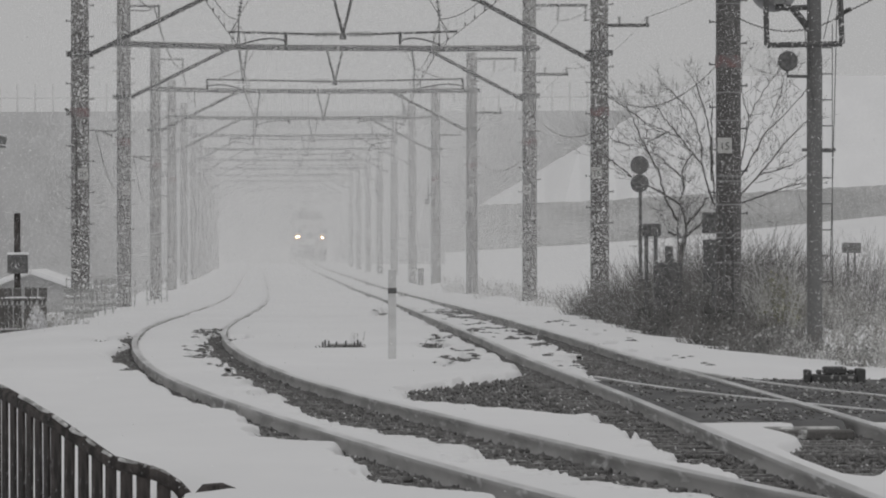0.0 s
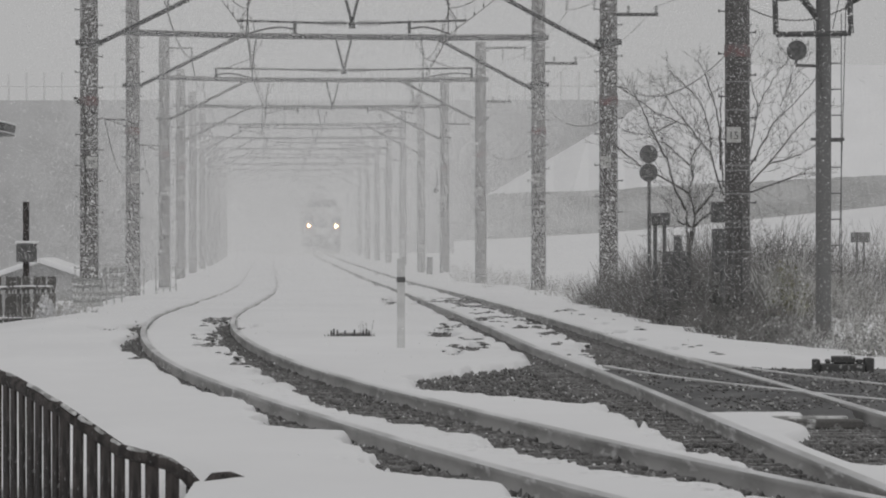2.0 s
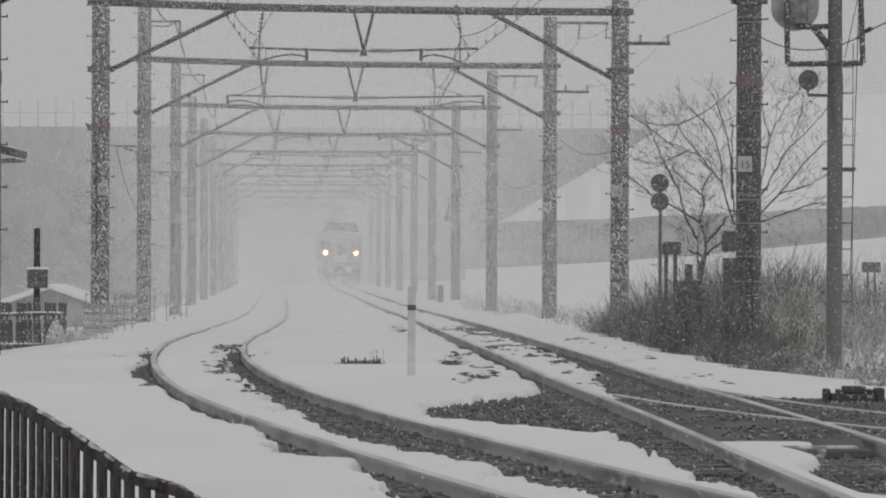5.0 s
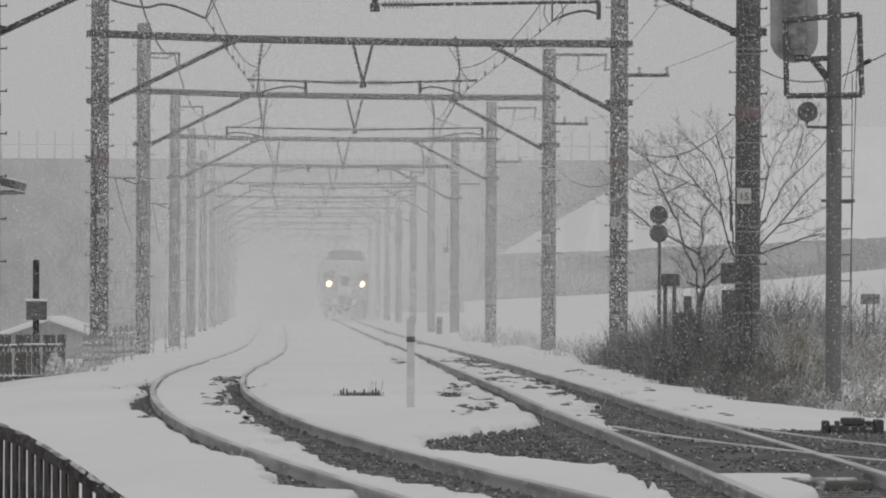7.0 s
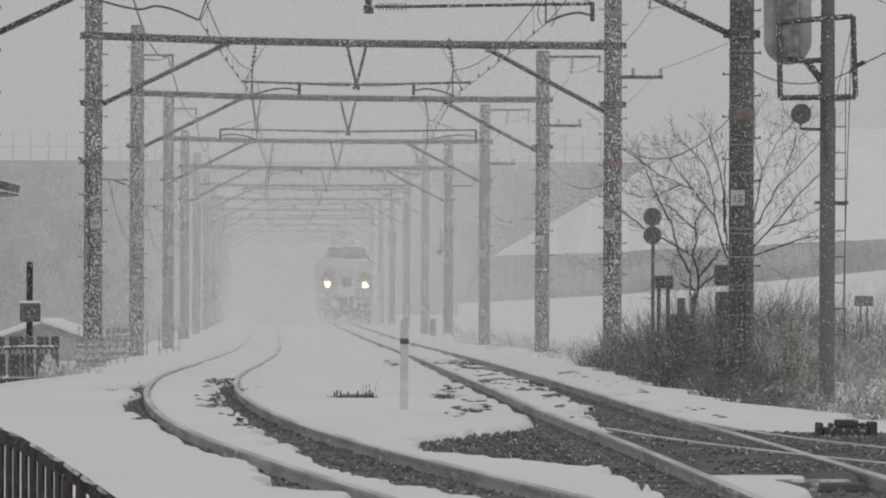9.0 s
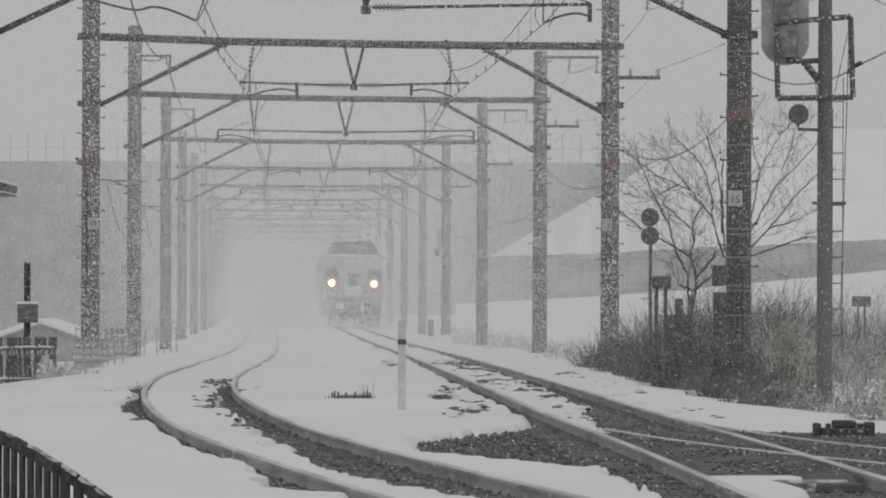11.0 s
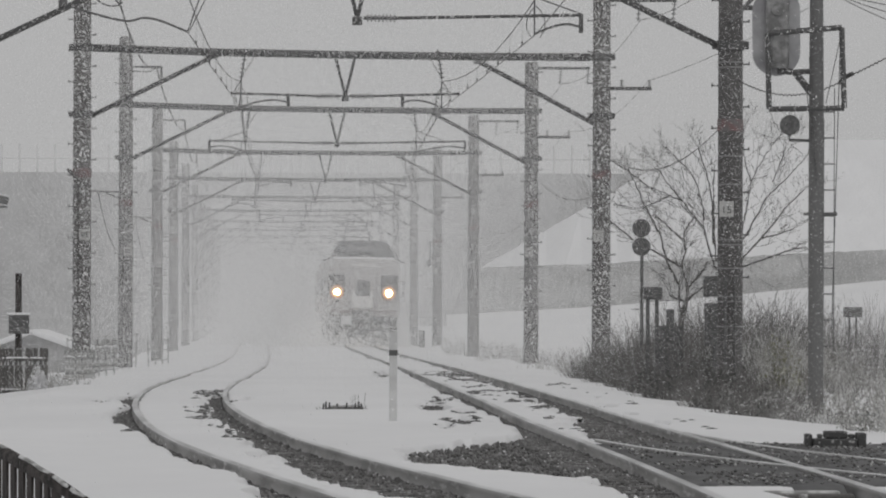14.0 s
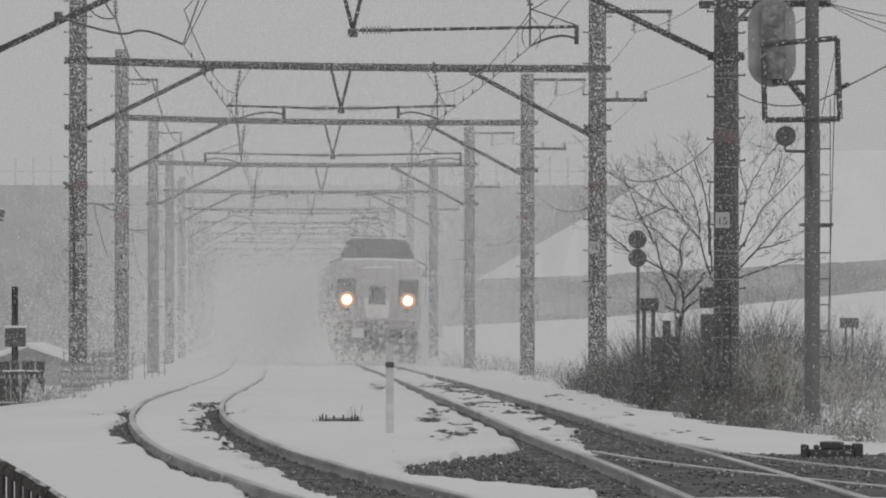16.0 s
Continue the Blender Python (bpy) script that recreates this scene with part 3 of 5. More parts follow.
wire("feeder_wire", [(5.0, 60, 7.0)] + [(xr_of[d] + 0.75, d, 6.72) for d in ds_p[:8]], 0.007, "thin feeder wire beside the poles", 10, 0.3)
wire("feeder_wire", [(6.0, 60, 5.6)] + [(xr_of[d] + 0.9, d, 5.55) for d in ds_p[1:5]], 0.005, "thin feeder wire beside the poles", 10, 0.3)
for da, db in zip(ds_p[2:5], ds_p[3:6]):
    wire("signal_cable", [(xl_of[da] - 0.68, da, 3.98), (xl_of[db] - 0.68, db, 3.98)], 0.014, "black cable sagging between pole brackets", 14, 1.25)
wire("feeder_wire", [(-5.3, 104, 7.6), (-6.29, 142, 6.97), (-7.17, 182, 7.1), (-8.3, 233.4, 6.8), (-9.5, 280, 6.75), (-10.6, 323, 6.75), (-11.7, 368, 6.75)], 0.02,
     "black feeder cable beside the poles", 10, 0.4)
# suspension of the feeder at the second portal, with its jumper to the pole
bm = bmesh.new()
insulator(bm, (-6.32, 142, 7.5), (-6.29, 142, 6.99), 0.05, 8)
tube(bm, [(-6.32, 142, 7.5), (-6.36, 142, 7.75), (-6.95, 142, 7.78)], 0.03, 5)
tagged(part("feeder_insulator", bm, M_dark), "dark ribbed insulator string holding the feeder cable", "insulator")
bm = bmesh.new()
tube(bm, curved([(-6.88, 141.9, 7.25), (-6.7, 141.9, 7.05), (-6.5, 141.9, 6.96), (-6.29, 142, 6.98)]), 0.016, 5)
tagged(part("feeder_jumper", bm, M_wire), "black jumper cable hanging from a pole to the line", "cable")
# jumper from the pole at the third portal
bm = bmesh.new()
tube(bm, curved([(-7.75, 182, 7.0), (-7.4, 181.9, 6.98), (-7.25, 181.8, 7.02), (-7.17, 181.9, 7.1)]), 0.014, 5)
tagged(part("feeder_jumper", bm, M_wire), "black jumper cable hanging from a pole to the line", "cable")


# ---- signal mast, ground signals, cabinets on the far side ----
def signal_mast():
    root = empty("signal_mast", pose(4.75, 95, -0.3), label="steel signal mast with ladder, cage and round lamps, seen from behind", category="signal")
    bm = bmesh.new()
    lathe(bm, [(0.16, 0), (0.16, 0.03), (0.1, 0.05), (0.098, 3.5), (0.084, 6.0), (0.08, 6.05)], 12)
    part("mast", bm, M_grey_steel, root, "", True)
    bm = bmesh.new()
    corners = [(-0.62, 4.02), (0.345, 4.035), (0.31, 5.07), (-0.64, 4.99)]
    for i, (a, b) in enumerate(zip(corners, corners[1:] + corners[:1])):
        tube(bm, [(a[0], -0.25 - 0.004 * i, a[1]), (b[0], -0.25 - 0.004 * i, b[1])], 0.036, 4)
    part("cage", bm, M_steel, root)
    bm = bmesh.new()
    # rounded light-grey background plate with housing
    ring = []
    for k in range(32):
        a = 2 * math.pi * k / 32
        ring.append(((0.31 * math.cos(a)), (0.31 * math.sin(a)) + (0.26 if math.sin(a) > 0 else -0.26)))
    f = [bm.verts.new((x - 0.52, -0.06, z + 5.02)) for x, z in ring]
    b = [bm.verts.new((x - 0.52, -0.03, z + 5.02)) for x, z in ring]
    bm.faces.new(f)
    bm.faces.new(b[::-1])
    for k in range(32):
        bm.faces.new((f[k], b[k], b[(k + 1) % 32], f[(k + 1) % 32]))
    bmesh.ops.recalc_face_normals(bm, faces=bm.faces)
    part("signal_plate", bm, material("grey_signal_plate", (0.3, 0.3, 0.31), 0.6, other=(0.42, 0.42, 0.43), scale=3, grain=0.1), root, "light grey rounded signal plate")
    bm = bmesh.new()
    box(bm, -0.66, -0.36, -0.2, -0.07, 4.55, 5.5, 0.05)
    for z in (4.7, 5.0, 5.3):
        tube(bm, [(-0.51, -0.2, z), (-0.51, -0.23, z)], 0.08, 12)
    part("lamp_housing", bm, material("grey_lamp_housing", (0.2, 0.2, 0.2), 0.7, other=(0.34, 0.34, 0.34), scale=7, lo=0.42, hi=0.6), root)
    bm = bmesh.new()
    tube(bm, [(-0.5, -0.08, 4.52), (-0.28, -0.05, 4.5), (0.0, 0, 4.15)], 0.05, 6)
    tube(bm, [(-0.3, -0.05, 4.5), (0.0, 0, 4.52)], 0.04, 6)
    part("bracket", bm, M_steel, root)
    bm = bmesh.new()
    lathe(bm, [(0.115, -0.2), (0.13, -0.16), (0.13, -0.03), (0.05, 0.0)], 18, (-0.345, 0, 3.82), "y")
    part("round_lamp", bm, M_dark, root, "dark round signal lamp")
    bm = bmesh.new()
    tube(bm, [(-0.345, 0, 3.7), (-0.345, 0, 3.63), (0.0, 0, 3.62)], 0.022, 6)
    part("lamp_arm", bm, M_dark, root)
    for a, c in (((0.3, -0.17, 4.95), (0.12, -0.05, 4.1)), ((0.3, -0.17, 4.95), (0.2, -0.05, 1.2)), ((-0.1, -0.15, 4.7), (0.0, -0.12, 3.1)), ((-0.15, -0.15, 4.4), (-0.02, -0.12, 3.3))):
        bm = bmesh.new()
        tube(bm, [a, c], 0.006, 4)
        part("stay_wire", bm, M_dark, root)
    for x, z1 in ((0.1, 3.9), (0.235, 4.3)):
        bm = bmesh.new()
        tube(bm, [(x, 0.1, 0.9), (x + 0.004, 0.1, z1)], 0.006, 5)
        part("ladder_rail", bm, M_dark, root)
    for i in range(10):
        bm = bmesh.new()
        tube(bm, [(0.07, 0.1, 0.98 + i * 0.335), (0.245, 0.1, 0.98 + i * 0.335)], 0.0075, 5)
        part("ladder_rung", bm, M_dark, root)
    bm = bmesh.new()
    box(bm, -0.16, 0.27, -0.05, 0.05, 2.66, 2.7, 0.005)
    part("step", bm, M_dark, root)
    return root


signal_mast()
bm = bmesh.new()
box(bm, 3.3, 4.0, 95.1, 95.2, 5.17, 5.27, 0.01)
box(bm, 4.0, 5.0, 95.1, 95.2, 5.19, 5.28, 0.01)
tube(bm, [(3.99, 104, 5.2), (3.99, 95.15, 5.22)], 0.03, 6)
tagged(part("steel_gantry", bm, M_steel), "snowy steel gantry between pole and signal mast", "gantry")
bm = bmesh.new()
for ends, drop, turns in (((Vector((4.1, 104, 4.38)), Vector((5.1, 95, 4.1))), 0.2, 26), ((Vector((5.1, 95, 4.12)), Vector((6.4, 92, 4.85))), 0.04, 30)):
    strand = []
    for i in range(turns * 6 + 1):
        u = i / (turns * 6)
        p = ends[0].lerp(ends[1], u) - Vector((0, 0, 4 * drop * u * (1 - u)))
        strand.append(p + Vector((0, 0, 0.008 * math.sin(i * math.pi / 3))))
    tube(bm, strand, 0.009, 4)
tube(bm, [(5.04, 94.99, 4.06), (5.12, 94.99, 4.14), (5.2, 94.8, 4.18)], 0.03, 6)
tagged(part("signal_cable", bm, M_wire), "black twisted cable slung to the signal mast", "wire", group="overhead wires")
for k in range(3):
    wire("telephone_wire", [(4.9, 95, 5.25), (6.4, 96 + k, 5.05 - 0.12 * k), (8.5, 98, 5.5 - 0.1 * k)], 0.006, "thin wire running off from the mast", 6, 0.05)


def ground_signal():
    root = empty("ground_signal", pose(3.17, 120, -0.25), label="low post with two dark round signal lamps", category="signal")
    bm = bmesh.new()
    tube(bm, [(0, 0, 0), (0, 0, 2.3)], 0.028, 8)
    part("post", bm, M_dark, root)
    for z in (2.42, 2.72):
        bm = bmesh.new()
        lathe(bm, [(0.1, 0.1), (0.145, 0.08), (0.15, 0.0), (0.15, -0.05), (0.135, -0.06)], 20, (-0.01, 0, z), "y")
        lamp = part("signal_lamp", bm, M_dark, root, "dark round lamp with snow on its rim")
        bm = bmesh.new()
        tube(bm, [(0.15 * math.cos(a) - 0.01, -0.03, z + 0.152 * math.sin(a)) for a in np.linspace(0.3, 2.9, 10)], 0.014, 5)
        part("snow_cap", bm, M_snow, lamp)
    return root


ground_signal()


def cabinet(x, d, z, w, h, dep, label, posts=(), name="relay_cabinet", cap=False, skin=M_dark):
    root = empty(name, pose(x, d, z), label=label, category="cabinet")
    bm = bmesh.new()
    box(bm, -w / 2, w / 2, -dep / 2, dep / 2, 0, h, 0.015)
    body = part("body", bm, skin, root)
    bm = bmesh.new()
    box(bm, -w / 2 + 0.02, w / 2 - 0.02, -dep / 2 - 0.012, -dep / 2 - 0.002, 0.02, h - 0.02, 0.004)
    part("door", bm, skin, body)
    if cap:
        bm = bmesh.new()
        box(bm, -w / 2 - 0.01, w / 2 + 0.01, -dep / 2, dep / 2, h + 0.002, h + 0.045, 0.018)
        part("snow_cap", bm, M_snow, root)
    for px in posts:
        bm = bmesh.new()
        tube(bm, [(px, 0, -z - 0.4), (px, 0, 0.02)], 0.03, 6)
        part("post", bm, M_dark, root)
    return root


cabinet(3.13, 112, 1.3, 0.28, 0.19, 0.2, "small dark trackside box on two posts", (-0.08, 0.06), "trackside_box")
cabinet(3.36, 111, -0.3, 0.12, 1.45, 0.12, "narrow dark trackside cabinet beside a shrub")
cabinet(3.8, 106, 0.62, 0.2, 0.62, 0.2, "dark cable box below a relay box beside a pole", (0.05,), "cable_box")
cabinet(3.785, 106, 1.33, 0.2, 0.3, 0.2, "grey relay box fixed beside a pole", (), "relay_box")
cabinet(3.28, 109, -0.25, 0.42, 1.16, 0.3, "dark relay cabinet among shrubs")
cabinet(12.1, 220, 0.95, 0.55, 0.3, 0.4, "distant grey box beyond the shrubs", (-0.1, 0.1), "trackside_box", False, M_grey_steel)


cabinet(-1.0, 300, float(level(300)) - 0.25, 0.24, 0.85, 0.24, "small dark trackside cabinet between two distant poles")
root = empty("disc_sign", pose(-0.66, 279.7, 2.89), label="small round disc sign hanging from a rod beside a pole", category="sign")
bm = bmesh.new()
lathe(bm, [(0.11, -0.02), (0.115, 0.0), (0.11, 0.02)], 18, (-0.03, 0, 0), "y")
part("disc", bm, M_dark, root)
bm = bmesh.new()
tube(bm, [(0.02, 0.03, 0.05), (0.02, 0.03, 0.85)], 0.022, 6)
tube(bm, [(0.02, 0.03, 0.22), (0.3, 0.25, 0.22)], 0.022, 6)
part("rod", bm, M_dark, root)
root = empty("pole_transformer", pose(-3.67, 412.6, 3.95), label="grey drum-shaped transformer strapped to a distant pole", category="transformer")
bm = bmesh.new()
lathe(bm, [(0.14, 0), (0.22, 0.08), (0.23, 0.75), (0.14, 0.86)], 16)
part("drum", bm, M_dark, root, "", True)
bm = bmesh.new()
box(bm, -0.1, 0.1, 0.18, 0.42, 0.35, 0.42)
part("strap", bm, M_dark, root)


# ---- point machine and planks at the points ----
root = empty("point_machine", pose(3.3, 62.6, -0.1), label="dark snow-speckled point machine beside the siding", category="point machine")
for piece, b, mat in (("casing", (-0.2, 0.17, -0.25, 0.25, 0, 0.15), M_point), ("lid", (-0.1, 0.09, -0.2, 0.16, 0.154, 0.215), M_point),
                      ("motor", (0.175, 0.25, -0.2, 0.2, 0.01, 0.2), M_point), ("gearbox", (-0.26, -0.205, -0.16, 0.2, 0.0, 0.19), M_point),
                      ("hinge", (-0.16, -0.115, -0.1, 0.02, 0.154, 0.19), M_dark), ("terminal_box", (0.105, 0.16, -0.12, 0.1, 0.154, 0.19), M_dark)):
    bm = bmesh.new()
    box(bm, *b, 0.012)
    part(piece, bm, mat, root)
bm = bmesh.new()
tube(bm, [(-0.26, 0, 0.06), (-1.1, 0.1, 0.06)], 0.02, 6)
part("rod", bm, M_dark, root)
bm = bmesh.new()
box(bm, 2.03, 2.6, 46.95, 47.2, -0.1, -0.035, 0.015)
tagged(part("timber_plank", bm, M_grey_wood), "dark timber plank lying in the snow by the points", "plank")
bm = bmesh.new()
box(bm, 2.06, 2.56, 48.0, 48.2, -0.13, -0.04, 0.012)
tagged(part("timber_plank", bm, M_crust), "snow-crusted timber plank lying by the points", "plank")

# paved crossing deck over the siding
bm = bmesh.new()
rowsd = list(np.arange(48.6, 64.6, 0.5))
va = [bm.verts.new((float(centre("right", d)) + HALF + 0.09, d, -0.016)) for d in rowsd]
vb = [bm.verts.new((5.6, d, -0.03)) for d in rowsd]
vc = [bm.verts.new((5.6, d, -0.3)) for d in rowsd]
for i in range(len(rowsd) - 1):
    bm.faces.new((va[i], vb[i], vb[i + 1], va[i + 1]))
    bm.faces.new((vb[i], vc[i], vc[i + 1], vb[i + 1]))
ramp = [bm.verts.new((v.co.x, rowsd[0] - 1.8, -0.2)) for v in (va[0], vb[0])]
bm.faces.new((ramp[0], ramp[1], vb[0], va[0]))
ga = [bm.verts.new((float(centre("right", d)) - HALF + 0.1, d, -0.03)) for d in rowsd]
gb = [bm.verts.new((float(centre("right", d)) + HALF - 0.1, d, -0.014)) for d in rowsd]
for i in range(len(rowsd) - 1):
    bm.faces.new((ga[i], gb[i], gb[i + 1], ga[i + 1]))
ramp = [bm.verts.new((v.co.x, rowsd[0] - 1.8, -0.2)) for v in (ga[0], gb[0])]
bm.faces.new((ramp[0], ramp[1], gb[0], ga[0]))
tagged(part("pavement", bm, M_asphalt), "dark wet asphalt crossing deck beside the main track", "pavement", kind="structure")

# marker post and junction box between the lines
root = empty("marker_post", pose(-0.56, 77.7, -0.06), label="white plastic marker post with a black band in snow", category="marker post")
bm = bmesh.new()
box(bm, -0.041, 0.041, -0.03, 0.03, 0, 0.96, 0.008)
part("post", bm, M_post, root)
bm = bmesh.new()
box(bm, -0.045, 0.045, -0.034, 0.034, 0.71, 0.768, 0.004)
part("band", bm, M_ink, root, "black band")
root = empty("junction_box", pose(-1.2, 86.5, -0.09), label="low dark junction box sunk in snow between the tracks", category="junction box")
bm = bmesh.new()
box(bm, -0.2, 0.2, -0.5, 0.5, -0.03, 0.085, 0.03)
part("body", bm, M_dark, root)
bm = bmesh.new()
box(bm, -0.18, 0.19, -0.4, 0.5, 0.088, 0.115, 0.012)
part("snow_cap", bm, M_snow, root)
for x, h in ((-0.24, 0.13), (-0.21, 0.15), (-0.17, 0.14), (-0.08, 0.13), (0.03, 0.14), (0.13, 0.13), (0.17, 0.15), (0.2, 0.13)):
    bm = bmesh.new()
    tube(bm, [(x, -0.53, -0.02), (x + 0.01, -0.53, h)], 0.01, 5)
    part("stake", bm, M_dark, root)
bm = bmesh.new()
for i in range(110):
    x, h = random.uniform(-0.29, 0.29), 0.03 + 0.09 * random.random() + (0.13 if i < 9 else 0)
    x = abs(x) * 0.5 + 0.1 if i < 9 else x
    y = random.uniform(-0.6, -0.5)
    tube(bm, [(x, y, -0.03), (x + random.uniform(-0.05, 0.05), y, h)], 0.003 if i >= 9 else 0.0016, 3)
part("dry_stalk", bm, M_grey_wood, root)["kind"] = "stuff"


# ---- timber balustrade at the near left edge ----
def balustrade():
    root = empty("timber_balustrade", label="dark tarred slatted balustrade with a round sloping top rail", category="fence")
    # plan and height of the top rail from end to end
    curve = [(-2.75, 38.2, 0.5), (-2.45, 37.6, 0.47), (-2.2, 37.0, 0.4), (-1.93, 36.4, 0.275), (-1.78, 36.25, 0.18), (-1.63, 36.1, 0.085),
             (-1.5, 36.0, 0.055), (-1.4, 36.0, 0.025), (-1.31, 36.0, -0.03), (-1.23, 36.0, -0.12)]
    def rail_piece(pts, r):
        bm = bmesh.new()
        tube(bm, pts, r, 10)
        part("top_rail", bm, M_wood, root, "thick rounded dark top rail", True)
    rail_piece(curve, 0.034)
    # crusts of snow caught along the rail
    crust = [Vector(p) for p in curved(curve, 7)]
    k = 0
    while k < len(crust) - 3:
        step = random.randint(1, 3)
        bm = bmesh.new()
        tube(bm, [p + Vector((random.uniform(-0.006, 0.006), -0.014, 0.022 + random.uniform(0, 0.007))) for p in crust[k:k + step + 1]], 0.013, 6, 0.009)
        part("snow_crust", bm, M_crust, root)
        k += step + random.randint(0, 2)
    rail_piece([(-1.2, 35.9, -0.1), (-1.16, 35.9, -0.055), (-1.1, 35.85, -0.05), (-1.0, 35.8, -0.085), (-0.88, 35.7, -0.16), (-0.7, 35.6, -0.3)], 0.044)
    cum = [0.0]
    for a, b in zip(curve, curve[1:]):
        cum.append(cum[-1] + math.hypot(b[0] - a[0], b[1] - a[1]))
    bmb = bmesh.new()
    box(bmb, -0.034, 0.034, -0.008, 0.008, -1.3, 0.0, 0.003)
    me = finish("slat", bmb, M_wood)
    s = 0.02
    while s < cum[-1]:
        k = max(i for i in range(len(cum) - 1) if cum[i] <= s)
        u = (s - cum[k]) / (cum[k + 1] - cum[k])
        p = Vector(curve[k]).lerp(Vector(curve[k + 1]), u)
        turn = math.degrees(math.atan2(curve[k + 1][1] - curve[k][1], curve[k + 1][0] - curve[k][0]))
        ob = new("slat", me)
        ob.parent = root
        ob.matrix_basis = pose(p.x, p.y, p.z - 0.015, 0, random.uniform(-0.8, 0.8), turn + random.uniform(-4, 4))
        s += 0.116 if k < 3 else 0.1
    for z in (0.75,):
        bm = bmesh.new()
        tube(bm, [(x, y + 0.03, q - z) for x, y, q in curve], 0.025, 6)
        part("lower_rail", bm, M_wood, root)
    return root


balustrade()


# ---- left side: lineside fence, post with box, hut roof, hanging board ----
def mesh_fence(x0, d0, x1, d1, z, h, n, label, boards=False, timber=M_crust):
    root = empty("lineside_fence", label=label, category="fence", group="lineside fences")
    a, b = Vector((x0, d0, z)), Vector((x1, d1, z))
    bmp = bmesh.new()
    if boards:
        box(bmp, -0.034, 0.034, -0.008, 0.008, 0, h, 0.003)
    else:
        tube(bmp, [(0, 0, -0.2), (0, 0, h)], 0.016, 6)
    me = finish("fence_post", bmp, timber)
    for i in range(n + 1):
        ob = new("slat" if boards else "fence_post", me)
        ob.parent = root
        p = a.lerp(b, i / n)
        ob.matrix_basis = pose(p.x, p.y, p.z, random.uniform(-1.5, 1.5), random.uniform(-2.5, 2.5), 0)
    for k in ((0.25, 0.8) if boards else (0.35, 0.65, 0.97)):
        bm = bmesh.new()
        rail_pts = [a.lerp(b, u) + Vector((0, -0.03 if boards else 0, h * k + random.uniform(-0.02, 0.02))) for u in (0, 0.25, 0.5, 0.75, 1)]
        tube(bm, rail_pts, 0.022 if boards else 0.012, 5)
        bar = part("fence_rail", bm, timber, root)
        if boards:
            bm = bmesh.new()
            tube(bm, [p + Vector((0, 0, 0.024)) for p in rail_pts], 0.016, 5)
            part("snow_cap", bm, M_snow, bar)
    return root


mesh_fence(-7.75, 110, -6.12, 112.5, -0.32, 0.86, 25, "grey slatted timber fence rising from snow", True, M_grey_wood)
mesh_fence(-7.12, 138.6, -6.68, 139.4, -0.38, 0.74, 10, "snow-crusted board fence before a concrete pole", True)
mesh_fence(-7.53, 158, -7.2, 161, -0.4, 0.88, 7, "snow-crusted board fence rising from snow", True)
mesh_fence(-6.48, 129, -6.3, 140, -0.5, 0.85, 5, "snowy post-and-rail fence along the line")
mesh_fence(-7.5, 146, -7.5, 178, -0.5, 1.05, 9, "snowy post-and-rail fence along the line")
mesh_fence(-7.1, 176, -7.0, 186, -0.4, 0.8, 3, "snowy post-and-rail fence along the line")
root = empty("lineside_telephone", pose(-6.9, 119, -0.4), label="dark post carrying a snow-topped box", category="post")
bm = bmesh.new()
box(bm, -0.05, 0.05, -0.05, 0.05, 0, 2.1, 0.01)
part("post", bm, M_wood, root)
bm = bmesh.new()
box(bm, -0.15, 0.18, -0.16, -0.055, 1.13, 1.43, 0.012)
part("box", bm, M_dark, root)
bm = bmesh.new()
box(bm, -0.16, 0.19, -0.17, 0.04, 1.432, 1.47, 0.014)
part("snow_cap", bm, M_snow, root)
bm = bmesh.new()
box(bm, -0.02, 0.02, -0.17, -0.16, 1.2, 1.36)
part("door", bm, M_steel, root)


def hut(x, d, w, l, wall_h, roof_h):
    root = empty("hut", pose(x, d, -1.2), label="low grey hut with a snow-covered gable roof beyond the fence", category="hut")
    bm = bmesh.new()
    box(bm, -w / 2, w / 2, 0, l, 0, wall_h)
    v = [bm.verts.new(p) for p in ((-w / 2, 0, wall_h), (w / 2, 0, wall_h), (0, 0, wall_h + roof_h))]
    bm.faces.new(v)
    part("wall", bm, material("grey_hut_wall", (0.42, 0.42, 0.42), 0.9, other=(0.5, 0.5, 0.5), scale=2), root)
    for s in (-1, 1):
        bm = bmesh.new()
        a = math.atan2(roof_h, w / 2)
        ln = math.hypot(roof_h, w / 2) + 0.25
        box(bm, 0, ln, -0.3, l + 0.3, 0, 0.12, 0.03, Matrix.Translation((0, 0, wall_h + roof_h)) @ Matrix.Diagonal((s, 1, 1, 1)) @ Matrix.Rotation(a, 4, "Y"))
        bmesh.ops.recalc_face_normals(bm, faces=bm.faces)
        part("roof", bm, M_snow, root, "snow-covered roof slope")
    return root


hut(-9.27, 165, 2.9, 5, 1.26, 0.5)
root = empty("platform_canopy", pose(-7.23, 120, 2.84), label="end of a snow-edged platform canopy", category="canopy")
tilt = Matrix.Rotation(radians(13), 4, "Y")
bm = bmesh.new()
box(bm, -3.0, 0.0, -1.5, 1.5, 0.0, 0.12, 0.015, tilt)
part("roof", bm, M_steel, root)
bm = bmesh.new()
box(bm, -3.0, -0.01, -1.48, 1.5, 0.124, 0.15, 0.01, tilt)
part("snow_layer", bm, M_snow, root)
bm = bmesh.new()
box(bm, -3.0, 0.0, -1.5, 1.5, -0.05, -0.025, 0.005, Matrix.Rotation(radians(-2), 4, "Y"))
part("soffit", bm, M_steel, root)
bm = bmesh.new()
tube(bm, [(-1.6, 0, 0.3), (-1.6, 0, -3.4)], 0.07, 8)
part("column", bm, M_steel, root)
